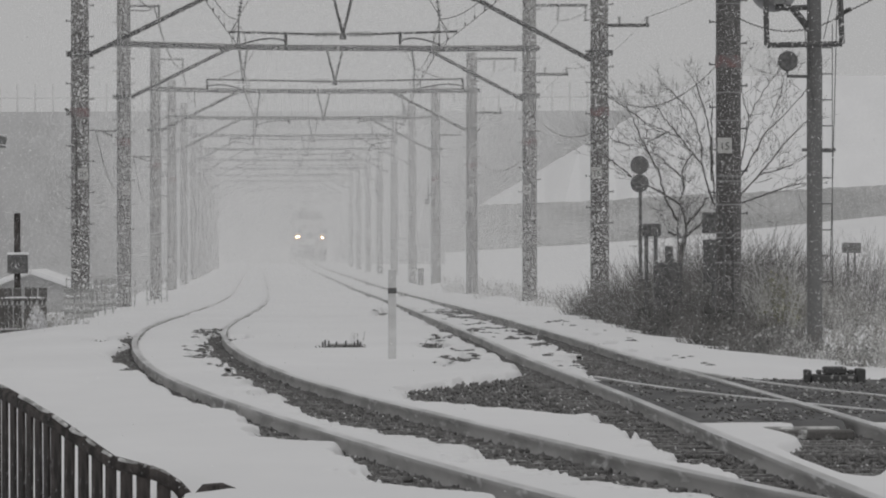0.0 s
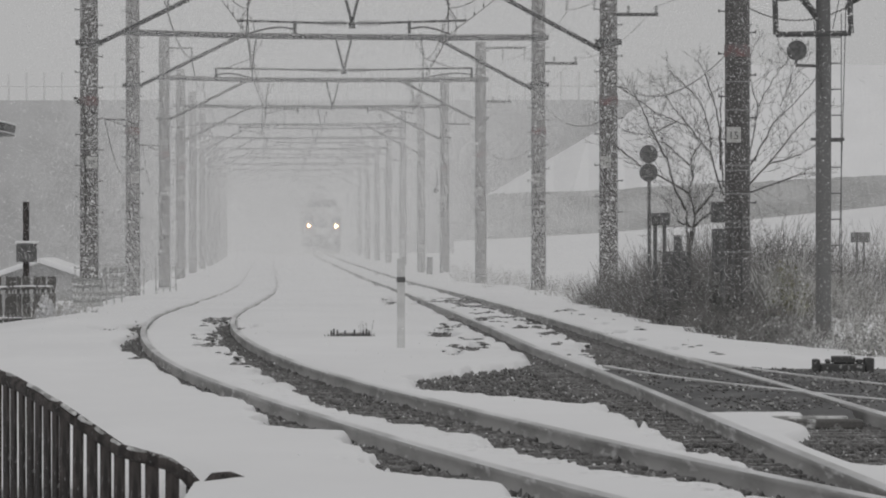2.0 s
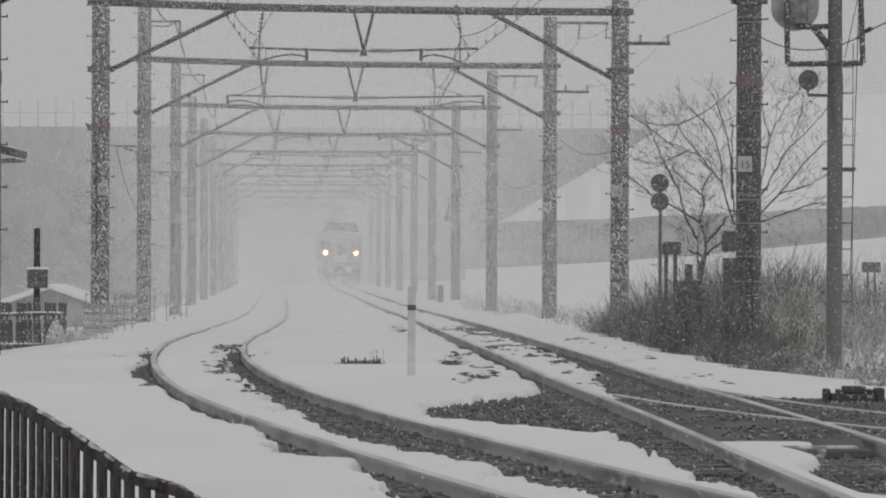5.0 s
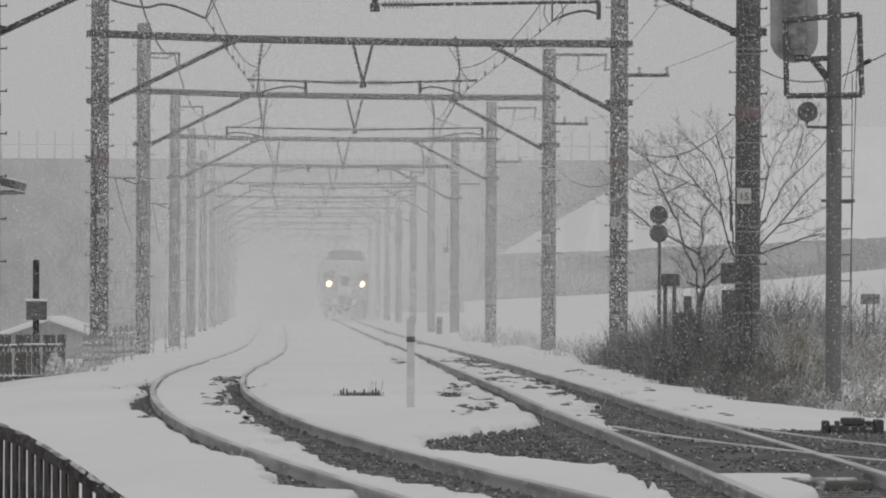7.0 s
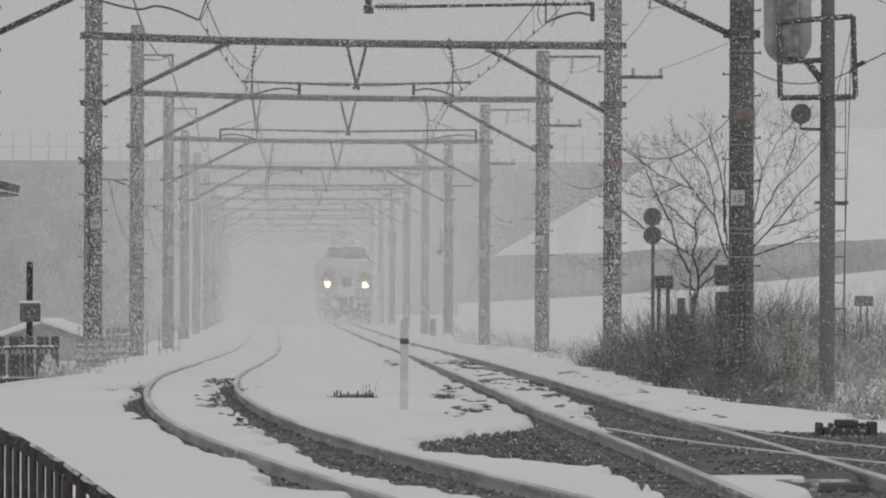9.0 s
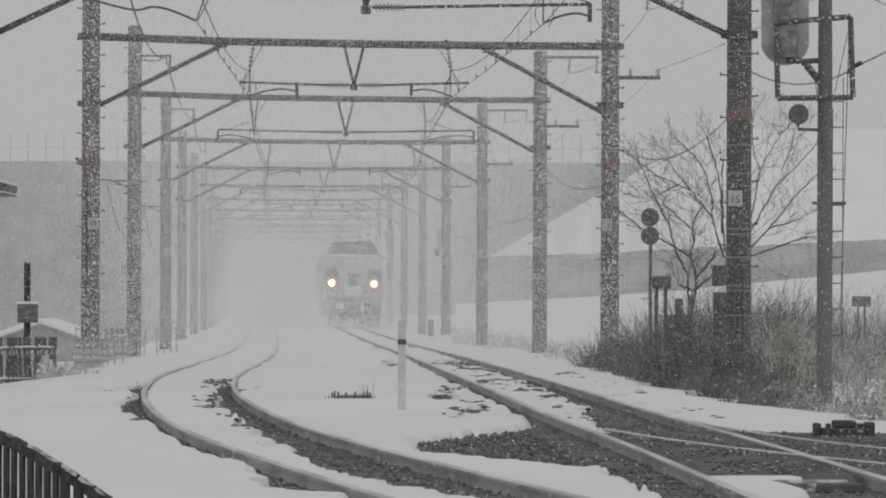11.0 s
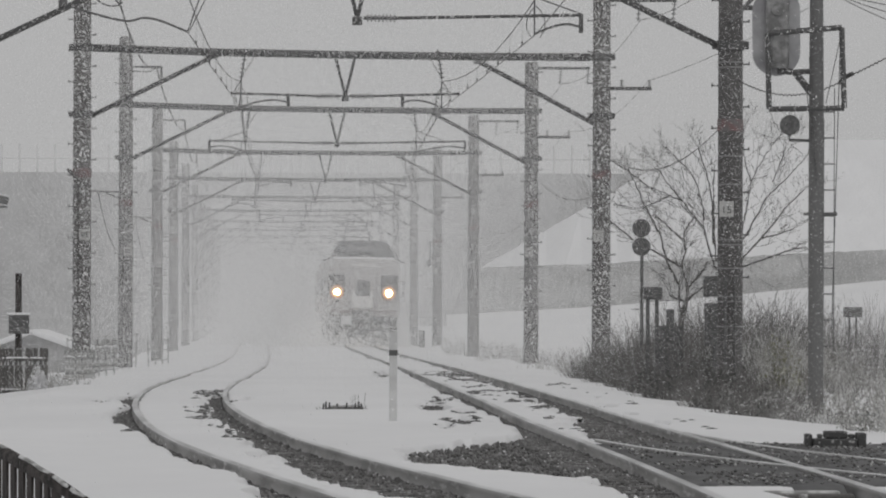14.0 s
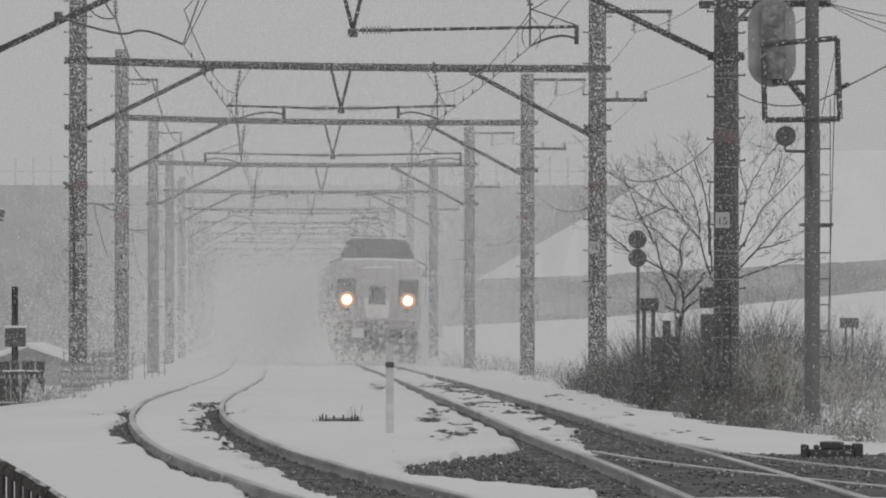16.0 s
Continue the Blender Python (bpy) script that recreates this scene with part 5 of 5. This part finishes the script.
def train_car(root, y0, lead):
    bm = bmesh.new()
    if lead:
        secs = [body_section(0.0, 1.3, 1.02, 2.75, 3.12, 1.0), body_section(0.06, 1.4, 0.98, 2.8, 3.2, 1.05), body_section(0.22, 1.455, 0.95, 2.85, 3.27, 1.1),
                body_section(0.6, 1.475, 0.95, 2.9, 3.32, 1.0), body_section(3.0, 1.475, 0.95, 2.9, 3.45, 0.8), body_section(20.0, 1.475, 0.95, 2.95, 3.6, 0.7)]
    else:
        secs = [body_section(y0, 1.44, 0.95, 2.9, 3.55, 0.7), body_section(y0 + 0.1, 1.475, 0.95, 2.95, 3.6, 0.7), body_section(y0 + 20, 1.475, 0.95, 2.95, 3.6, 0.7)]
    loft(bm, secs)
    part("car_body", bm, M_cream, root, "soiled cream steel body, streaked with snow", True)
    for s in (-1, 1):
        bm = bmesh.new()
        box(bm, s * 1.48 - 0.006, s * 1.48 + 0.006, y0 + (3.5 if lead else 1.5), y0 + 18.5, 1.75, 2.45, 0.004)
        part("side_windows", bm, M_glass, root)
        bm = bmesh.new()
        box(bm, s * 1.479 - 0.004, s * 1.479 + 0.004, y0 + 0.5, y0 + 19.5, 1.32, 1.68)
        part("side_band", bm, M_band, root)
        bm = bmesh.new()
        box(bm, s * 1.35 - 0.05, s * 1.35 + 0.05, y0 + 0.6, y0 + 19.5, 0.25, 0.95, 0.02)
        part("skirt", bm, M_under, root)
    for yb in (3.0, 17.0):
        bm = bmesh.new()
        box(bm, -1.1, 1.1, y0 + yb - 1.7, y0 + yb + 1.7, 0.25, 0.75, 0.05)
        part("bogie", bm, M_under, root)
    for yb in (3.0, 17.0):
        for dy in (-1.05, 1.05):
            bm = bmesh.new()
            for s in (-1, 1):
                lathe(bm, [(0.43, s * 0.5), (0.43, s * 0.63), (0.2, s * 0.64)] if s > 0 else [(0.2, -0.64), (0.43, -0.63), (0.43, -0.5)], 20, (0, y0 + yb + dy, 0.43), "x")
            tube(bm, [(-0.55, y0 + yb + dy, 0.43), (0.55, y0 + yb + dy, 0.43)], 0.08, 8)
            part("wheelset", bm, M_under, root)


def express_train():
    root = empty("express_train", label="cream electric express train with lit headlights, iced with snow", category="train")
    for i in range(3):
        train_car(root, i * 20.6, i == 0)
    # raised cab with two raked panes
    bm = bmesh.new()
    def cab(y, wb, wt, z0, z1):
        pts = [(wb, z0), (wb * 0.99, z0 + (z1 - z0) * 0.35), (wt + 0.06, z1 - 0.14), (wt - 0.06, z1 - 0.03), (0, z1)]
        return [(x, y, z) for x, z in pts + [(-x, z) for x, z in pts[-2::-1]]]
    loft(bm, [cab(0.42, 1.26, 1.2, 3.05, 3.3), cab(0.62, 1.28, 1.1, 3.05, 3.62), cab(0.98, 1.26, 0.96, 3.05, 3.96), cab(2.6, 1.24, 0.96, 3.05, 4.0), cab(3.4, 1.15, 0.85, 3.05, 3.5)])
    part("cab", bm, M_lampdark, root, "raised driver's cab dusted with snow")
    for s in (-1, 1):
        bm = bmesh.new()
        q = [(0.05, 0.47, 3.34), (1.16, 0.47, 3.34), (0.9, 0.92, 3.9), (0.05, 0.92, 3.9)]
        v = [bm.verts.new((s * x, y - 0.03, z + 0.03)) for x, y, z in q] + [bm.verts.new((s * x, y, z)) for x, y, z in q]
        bm.faces.new(v[:4])
        bm.faces.new(v[:3:-1])
        for j in range(4):
            bm.faces.new((v[j], v[(j + 1) % 4], v[4 + (j + 1) % 4], v[4 + j]))
        bmesh.ops.recalc_face_normals(bm, faces=bm.faces)
        part("windscreen", bm, M_glass, root, "dark snow-speckled windscreen pane")
        bm = bmesh.new()
        tube(bm, [(s * 0.3, 0.42, 3.36), (s * 0.6, 0.66, 3.66)], 0.012, 4)
        part("wiper", bm, M_dark, root)
    bm = bmesh.new()
    box(bm, -1.22, 1.22, 0.1, 0.5, 3.2, 3.3, 0.03)
    part("window_ledge", bm, M_snow, root, "snow lying on the ledge under the windscreen")
    # lamp panels, each with a headlight and glowing rings that imitate its halo
    for s in (-1, 1):
        bm = bmesh.new()
        box(bm, s * 1.04 - 0.33, s * 1.04 + 0.33, -0.05, 0.14, 1.72, 2.6, 0.04)
        panel = part("lamp_panel", bm, M_lampdark, root, "dark lamp panel with stuck snow")
        for piece, r, y, mat, words in (("halo_outer", 0.29, -0.054, M_halo_outer, "faint outer ring modelling the headlight halo"), ("halo_mid", 0.23, -0.062, M_halo_mid, "orange ring modelling the headlight halo"),
                                        ("halo_inner", 0.17, -0.07, M_halo_inner, "warm inner ring modelling the headlight halo"), ("headlight", 0.132, -0.08, M_light, "bright warm headlight")):
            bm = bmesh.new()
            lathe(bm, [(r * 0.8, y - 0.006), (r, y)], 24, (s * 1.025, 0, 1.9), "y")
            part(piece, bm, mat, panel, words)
        bm = bmesh.new()
        tube(bm, [(s * 1.5, 0.3, 1.75), (s * 1.62, 0.2, 1.8), (s * 1.62, 0.2, 2.35), (s * 1.5, 0.3, 2.4)], 0.02, 6)
        part("hand_rail", bm, M_dark, root)
        bm = bmesh.new()
        tube(bm, [(s * 1.18, 0.8, 3.3), (s * 1.62, 0.9, 3.12)], 0.025, 6)
        part("cab_rail", bm, M_dark, root)
    bm = bmesh.new()
    box(bm, -0.27, 0.27, -0.06, 0.1, 1.78, 2.37, 0.03)
    name_box = part("destination_box", bm, M_lampdark, root, "dark square display in the middle of the front")
    bm = bmesh.new()
    box(bm, -0.2, 0.2, -0.068, -0.062, 1.86, 2.29)
    part("display_glass", bm, M_glass, name_box)
    bm = bmesh.new()
    v = [bm.verts.new((x, y, z)) for y in (-0.035, 0.02) for x, z in ((-0.42, 1.95), (-0.3, 1.95), (-0.3, 1.74), (0.3, 1.74), (0.3, 1.95), (0.42, 1.95), (0.4, 1.3), (-0.4, 1.3))]
    bm.faces.new(v[:8])
    bm.faces.new(v[:7:-1])
    for j in range(8):
        bm.faces.new((v[j], v[(j + 1) % 8], v[8 + (j + 1) % 8], v[8 + j]))
    bmesh.ops.recalc_face_normals(bm, faces=bm.faces)
    part("front_panel", bm, M_panelwhite, root, "snow-caked panel under the display")
    for s in (-1, 1):
        bm = bmesh.new()
        box(bm, s * 0.24 - 0.225, s * 0.24 + 0.225, -0.035, 0.06, 2.42, 2.92, 0.02)
        part("gangway_door", bm, M_cream, root)
        bm = bmesh.new()
        box(bm, s * 0.53 - 0.012, s * 0.53 + 0.012, -0.03, 0.05, 1.3, 2.9, 0.004)
        part("door_seam", bm, M_seam, root)
        bm = bmesh.new()
        lathe(bm, [(0.05, -0.045), (0.075, -0.03), (0.075, 0.05)], 14, (s * 1.0, 0, 1.56), "y")
        part("marker_lamp", bm, M_lampdark, root, "small dark marker lamp")
        bm = bmesh.new()
        tube(bm, [(s * 0.62, -0.05, 2.45), (s * 0.62, -0.05, 2.85)], 0.018, 6)
        part("grab_bar", bm, M_cream, root)
    bm = bmesh.new()
    box(bm, -0.46, 0.46, -0.05, 0.06, 2.95, 3.04, 0.02)
    part("top_plate", bm, M_panelwhite, root, "snow-dusted plate over the front doors")
    bm = bmesh.new()
    box(bm, -1.3, 1.3, -0.03, 0.05, 1.08, 1.22, 0.02)
    part("front_band", bm, M_band, root)
    # coupler, pilot, steps
    bm = bmesh.new()
    box(bm, -0.42, 0.42, -0.25, 0.3, 0.62, 1.2, 0.08)
    part("coupler_cover", bm, M_under, root, "dark coupler cover packed with ice")
    bm = bmesh.new()
    tube(bm, [(0, 0.1, 0.85), (0, -0.5, 0.85)], 0.13, 10)
    box(bm, -0.16, 0.16, -0.62, -0.38, 0.7, 1.0, 0.04)
    part("coupler", bm, M_under, root)
    for s in (-1, 1):
        bm = bmesh.new()
        q = [(0.1, -0.35), (1.4, 0.0), (1.42, 0.4), (0.1, 0.3)]
        lo = [bm.verts.new((s * x * 0.94, y - 0.02, 0.09)) for x, y in q]
        hi = [bm.verts.new((s * x, y + 0.1, 0.9)) for x, y in q]
        bm.faces.new(lo)
        bm.faces.new(hi[::-1])
        for j in range(4):
            bm.faces.new((lo[j], lo[(j + 1) % 4], hi[(j + 1) % 4], hi[j]))
        bmesh.ops.recalc_face_normals(bm, faces=bm.faces)
        bmesh.ops.bevel(bm, geom=list(bm.edges), offset=0.03, segments=1, affect="EDGES")
        part("snow_plough", bm, M_under, root, "iced snow plough blade")
        bm = bmesh.new()
        box(bm, s * 1.12 - 0.28, s * 1.12 + 0.28, -0.05, 0.3, 0.6, 0.96, 0.04)
        part("step_box", bm, M_under, root)
    # pantograph and roof gear
    for yp in (24.5,):
        pg = empty("pantograph")
        pg.parent = root
        pg.location = (0, yp, 3.62)
        bm = bmesh.new()
        box(bm, -0.7, 0.7, -0.8, 0.8, 0.1, 0.16, 0.01)
        for s in (-1, 1):
            for q in (-1, 1):
                tube(bm, [(s * 0.6, q * 0.7, 0), (s * 0.6, q * 0.7, 0.12)], 0.05, 6)
        part("base_frame", bm, M_dark, pg)
        for s in (-1, 1):
            bm = bmesh.new()
            tube(bm, [(s * 0.5, -0.6, 0.15), (s * 0.56, 0.75, 0.72), (s * 0.4, 0.0, 1.28)], 0.034, 5)
            tube(bm, [(s * 0.5, 0.6, 0.15), (s * 0.56, -0.75, 0.72), (s * 0.4, 0.0, 1.28)], 0.034, 5)
            part("lower_arm", bm, M_dark, pg)
        bm = bmesh.new()
        tube(bm, [(-0.7, 0.75, 0.72), (0.7, 0.75, 0.72)], 0.028, 5)
        tube(bm, [(-0.7, -0.75, 0.72), (0.4, 0, 1.28)], 0.014, 5)
        tube(bm, [(0.7, -0.75, 0.72), (-0.4, 0, 1.28)], 0.014, 5)
        part("cross_tube", bm, M_dark, pg)
        bm = bmesh.new()
        for q in (-0.2, 0.2):
            tube(bm, [(-0.72, q, 1.16), (-0.56, q, 1.32), (-0.3, q, 1.38), (0.3, q, 1.38), (0.56, q, 1.32), (0.72, q, 1.16)], 0.034, 5)
        part("collector_head", bm, M_dark, pg)
    bm = bmesh.new()
    for y in (4.5, 6.5, 12.5, 15.5):
        box(bm, -0.75, 0.75, y, y + 1.2, 3.5, 3.78, 0.06)
    part("roof_unit", bm, M_under, root)
    for ob in root.children:
        if not ob.name.startswith(("bogie", "wheelset", "snow_plough")):
            ob.location.z += 0.28
    return root


train = express_train()


# ---- snow in the air: flakes as small plates ----
def flakes(name, centres, radii, label, seed):
    rng = np.random.RandomState(seed)
    n = len(centres)
    a0 = rng.rand(n) * 6.283
    tx, tz = (rng.rand(n) - 0.5) * 1.4, (rng.rand(n) - 0.5) * 1.4
    v = np.empty((n, 3, 3), np.float32)
    for k in range(3):
        a = a0 + k * 2.0944 + (rng.rand(n) - 0.5) * 0.5
        x, z = np.cos(a) * radii, np.sin(a) * radii
        v[:, k, 0], v[:, k, 2] = centres[:, 0] + x, centres[:, 2] + z
        v[:, k, 1] = centres[:, 1] + x * tx + z * tz
    ob = new(name, mesh_from(name, v.reshape(-1, 3), np.arange(3 * n).reshape(-1, 3), M_flake))
    return tagged(ob, label, "snowfall", group="falling snow", kind="stuff")


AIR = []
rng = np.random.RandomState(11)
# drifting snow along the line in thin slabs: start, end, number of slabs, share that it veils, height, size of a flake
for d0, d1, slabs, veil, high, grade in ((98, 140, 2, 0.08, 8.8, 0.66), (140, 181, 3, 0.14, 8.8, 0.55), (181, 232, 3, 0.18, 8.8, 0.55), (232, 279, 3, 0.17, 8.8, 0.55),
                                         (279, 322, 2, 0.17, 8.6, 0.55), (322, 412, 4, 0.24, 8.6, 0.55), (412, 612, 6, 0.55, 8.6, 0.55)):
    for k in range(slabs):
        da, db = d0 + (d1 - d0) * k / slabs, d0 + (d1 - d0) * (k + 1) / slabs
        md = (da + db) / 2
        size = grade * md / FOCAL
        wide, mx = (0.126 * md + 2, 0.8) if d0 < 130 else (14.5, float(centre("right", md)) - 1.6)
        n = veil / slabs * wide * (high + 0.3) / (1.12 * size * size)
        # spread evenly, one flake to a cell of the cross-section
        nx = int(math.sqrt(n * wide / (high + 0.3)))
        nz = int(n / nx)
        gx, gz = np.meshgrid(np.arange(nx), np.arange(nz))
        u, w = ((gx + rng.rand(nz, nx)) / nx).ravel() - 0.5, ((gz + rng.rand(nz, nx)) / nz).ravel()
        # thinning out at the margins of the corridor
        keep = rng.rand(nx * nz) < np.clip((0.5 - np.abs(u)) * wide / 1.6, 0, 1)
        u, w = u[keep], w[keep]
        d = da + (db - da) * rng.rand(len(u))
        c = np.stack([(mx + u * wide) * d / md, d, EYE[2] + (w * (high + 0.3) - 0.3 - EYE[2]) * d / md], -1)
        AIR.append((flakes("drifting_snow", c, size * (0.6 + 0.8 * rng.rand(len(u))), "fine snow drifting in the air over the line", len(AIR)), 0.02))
FALL = []
for d0, d1, n, size, speed in ((24, 44, 4000, 0.003, 1.0), (44, 72, 12000, 0.0055, 1.1), (72, 98, 22000, 0.0075, 1.2)):
    d = d0 + (d1 - d0) * rng.rand(n)
    wide = 0.135 * d + 5
    c = np.stack([(rng.rand(n) - 0.5) * wide + 2, d, -0.5 + rng.rand(n) * (0.056 * d1 + 1.2 + speed * 16)], -1)
    FALL.append((flakes("falling_snow", c, size * (0.5 + rng.rand(n)), "white snowflakes falling before the tracks", 50 + len(FALL)), speed))
# cloud whirled up by the train
n = 150000
back = rng.rand(n) ** 1.6 * 110 - 1.0
spread = 1.6 + np.minimum(5.0, 0.4 * (back + 1) ** 0.75)
side = rng.randn(n) * 0.5
x = np.where(side < 0, side * spread * 1.25 - 0.9, side * (1.2 + 0.02 * back) + 0.3)
z = np.abs(rng.randn(n)) * np.minimum(2.1, 0.35 + 0.22 * (back + 1) ** 0.7) - 0.05
inside = (np.abs(x) < 1.6) & (back > -4) & (back < 62) & (z < 4.1) & (z > 0)
beside = (x < -1.5) & (x > -2.5) & (back < 45) & (z > 1.2) & (rng.rand(n) < 0.75)
keep = ~(inside | beside)
cloud = np.stack([x, back, z], -1)[keep]
# powder swirling ahead of the plough and round the front corner
m = 3000
front = np.stack([-1.8 + rng.randn(m) * 0.42, -0.8 - 5 * rng.rand(m), np.abs(rng.randn(m)) * 1.1 + 0.05], -1)
low = np.stack([rng.randn(m // 2) * 1.0 - 0.3, -0.8 - 4 * rng.rand(m // 2), np.abs(rng.randn(m // 2)) * 0.32 + 0.02], -1)
cloud = np.concatenate([cloud, front, low])
plume = flakes("snow_cloud", cloud, 0.024 * (0.6 + 0.8 * rng.rand(len(cloud))), "cloud of powder snow whirled up by the passing train", 77)

# ---- sleepers and loose ballast near the camera ----
bms = bmesh.new()
box(bms, -1.0, 1.0, -0.11, 0.11, -0.2, -0.09, 0.012)
sleeper_me = finish("sleeper", bms, M_sleeper)
for line in ("left", "right"):
    d = 30.0
    while d < 112:
        ob = new("sleeper", sleeper_me)
        ob.parent = tracks[line]
        slope = float(centre(line, d + 0.5) - centre(line, d - 0.5))
        ob.matrix_basis = pose(float(centre(line, d)), d, random.uniform(-0.012, 0.004) + float(level(d)), 0, 0, -math.degrees(math.atan(slope)))
        d += 0.61
st = np.random.RandomState(21)
n = 260000
sx, sd = st.uniform(-5.5, 4.5, n), st.uniform(28, 102, n)
_, bare = snow_height(sx, sd)
ok = np.where((bare > 0.0))[0][:20000]
sx, sd, sr = sx[ok], sd[ok], st.uniform(0.01, 0.024, len(ok))
octa = np.array([(1, 0, 0), (-1, 0, 0), (0, 1, 0), (0, -1, 0), (0, 0, 1), (0, 0, -1)], float)
faces = np.array([(0, 2, 4), (2, 1, 4), (1, 3, 4), (3, 0, 4), (2, 0, 5), (1, 2, 5), (3, 1, 5), (0, 3, 5)])
sr = np.where(np.arange(len(ok)) % 13 == 0, sr * 0.6, sr)
V = octa[None] * sr[:, None, None] * st.uniform(0.6, 1.3, (len(ok), 6, 1))
V += np.stack([sx, sd, -0.105 + 0.5 * sr + level(sd)], -1)[:, None]
for name, rows, mat, label in (("ballast_stones", np.arange(len(ok)) % 13 > 0, M_ballast, "dark wet ballast stones bared of snow"),
                               ("snow_clots", np.arange(len(ok)) % 13 == 0, M_snow, "small clots of snow caught among the ballast")):
    W = V[rows]
    F = faces[None] + 6 * np.arange(len(W))[:, None, None]
    tagged(new(name, mesh_from(name, W.reshape(-1, 3), F.reshape(-1, 3), mat)), label, "ballast" if mat is M_ballast else "snow", kind="stuff")


# crumbs of ballast and slush strewn over the crossing
n = 3600
kx, kd = st.uniform(1.2, 4.6, n), st.uniform(48.8, 64.2, n)
clump = ripple(kx * 3 + 2, kd * 0.8, 15)
ok = np.where((kx > centre("right", kd) - HALF + 0.14) & (np.abs(kx - centre("right", kd) - HALF) > 0.08) & (clump + 0.4 * st.rand(n) > 0.62))[0]
kx, kd, m = kx[ok], kd[ok], len(ok)
kr = st.uniform(0.008, 0.02, m)
V = octa[None] * kr[:, None, None] * st.uniform(0.6, 1.3, (m, 6, 1)) * np.array([1, 1.4, 0.7]) + np.stack([kx, kd, np.full(m, -0.012)], -1)[:, None]
slush = np.arange(m) % 4 == 0
for name, rows, mat, label in (("ballast_crumbs", ~slush, M_ballast, "dark crumbs of ballast strewn on the crossing"), ("slush_crumbs", slush, M_crust, "grey crumbs of slush strewn on the crossing")):
    W = V[rows]
    F = faces[None] + 6 * np.arange(len(W))[:, None, None]
    tagged(new(name, mesh_from(name, W.reshape(-1, 3), F.reshape(-1, 3), mat)), label, "ballast" if mat is M_ballast else "slush", kind="stuff")

# the stones nearest to the platform end, each a piece of the ground
stone_meshes = []
for k in range(5):
    bm = bmesh.new()
    bmesh.ops.create_icosphere(bm, subdivisions=1, radius=1.0)
    for v in bm.verts:
        v.co *= random.uniform(0.7, 1.2)
        v.co.z *= 0.75
    stone_meshes.append(finish("stone", bm, M_ballast))
n = 30000
qx, qd = st.uniform(-1.0, 3.2, n), st.uniform(36, 44, n)
near = np.where((snow_height(qx, qd)[1] > 0.05) & (np.abs(np.abs(qx - centre("left", qd)) - HALF) > 0.1) & (np.abs(np.abs(qx - centre("right", qd)) - HALF) > 0.1))[0][:300]
for k in near:
    ob = new("stone", stone_meshes[k % 5])
    ob.parent = ground
    r = 0.016 + 0.016 * (k % 7) / 7
    ob.matrix_basis = pose(qx[k], qd[k], -0.1 + 0.3 * r, k % 40, k % 25, k % 360) @ Matrix.Scale(r, 4)


# crests of ballast and sleeper ends that poke through the thin snow
n = 60000
cx, cd = st.uniform(-5.2, 2.6, n), st.uniform(56, 150, n)
cul, cur = cx - centre("left", cd), cx - centre("right", cd)
clump = ripple(cx * 2.6 + 5, cd * 0.5 + 1, 12) * 0.35 + ripple(cx * 8, cd * 1.1, 13) * 0.3 + 0.35 * st.rand(n)
odds = np.where((np.abs(cur) < HALF - 0.06) & (cd < 145), 0.36 + 0.2 * cur / HALF, 0)
odds = np.maximum(odds, np.where((cul > HALF - 0.8) & (cul < HALF - 0.05) & (cd < 106), 0.62 - 0.75 * (HALF - 0.05 - cul), 0))
odds = np.maximum(odds, np.where((cul < -HALF - 0.06) & (cul > -HALF - 0.4) & (cd > 70) & (cd < 101), 0.55 + 1.5 * (cul + HALF + 0.06), 0))
odds = np.maximum(odds, np.where((cur < -HALF - 0.06) & (cur > -HALF - 0.4) & (cd < 140), 0.34 + 0.9 * (cur + HALF + 0.06), 0))
odds = np.maximum(odds, np.where((cur > HALF + 0.5) & (cur < HALF + 0.9) & (cd < 120), 0.22, 0))
for px, pd, rx, rd in ((-0.18, 90.0, 0.16, 4.0), (0.16, 79.0, 0.2, 2.6), (-1.2, 141.0, 0.17, 6.0), (-0.02, 75.0, 0.1, 1.2), (0.2, 84.5, 0.14, 1.6), (-0.05, 97.0, 0.14, 2.2)):
    odds = np.maximum(odds, np.where(np.hypot((cx - px) / rx, (cd - pd) / rd) < 1, 0.6, 0))
cz, cb = snow_height(cx, cd)
pick = np.where((clump > 1 - odds) & (cb < 0.02))[0][:2200]
cx, cd, cz, m = cx[pick], cd[pick], cz[pick], len(pick)
V = octa[None] * st.uniform(0.6, 1.3, (m, 6, 1)) * np.stack([st.uniform(0.02, 0.065, m), st.uniform(0.04, 0.12, m), st.uniform(0.006, 0.015, m)], -1)[:, None]
V += np.stack([cx, cd, cz + 0.003], -1)[:, None]
F = faces[None] + 6 * np.arange(m)[:, None, None]
tagged(new("ballast_crests", mesh_from("ballast_crests", V.reshape(-1, 3), F.reshape(-1, 3), M_ballast)), "dark ballast crests poking through the thin snow", "ballast", kind="stuff")


# ---- what moves ----
def motions():
    rows_t = []
    for i in range(17):
        t = i * 1.0
        d = 607.5 - 22.5 * t
        x = -2.25 - 0.0248 * (d - 247.5)
        dip = 0.07 * math.exp(-((d - 283) / 32) ** 2)
        rows_t.append((t, pose(x, d, float(level(d)) - dip, 0, 1.2, 1.42)))
    walk(train, rows_t)
    walk(plume, rows_t)
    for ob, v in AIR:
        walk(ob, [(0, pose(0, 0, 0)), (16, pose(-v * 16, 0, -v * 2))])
    for ob, v in FALL:
        walk(ob, [(0, pose(0, 0, 0)), (16, pose(-v * 4.5, 0, -v * 16))])


motions()
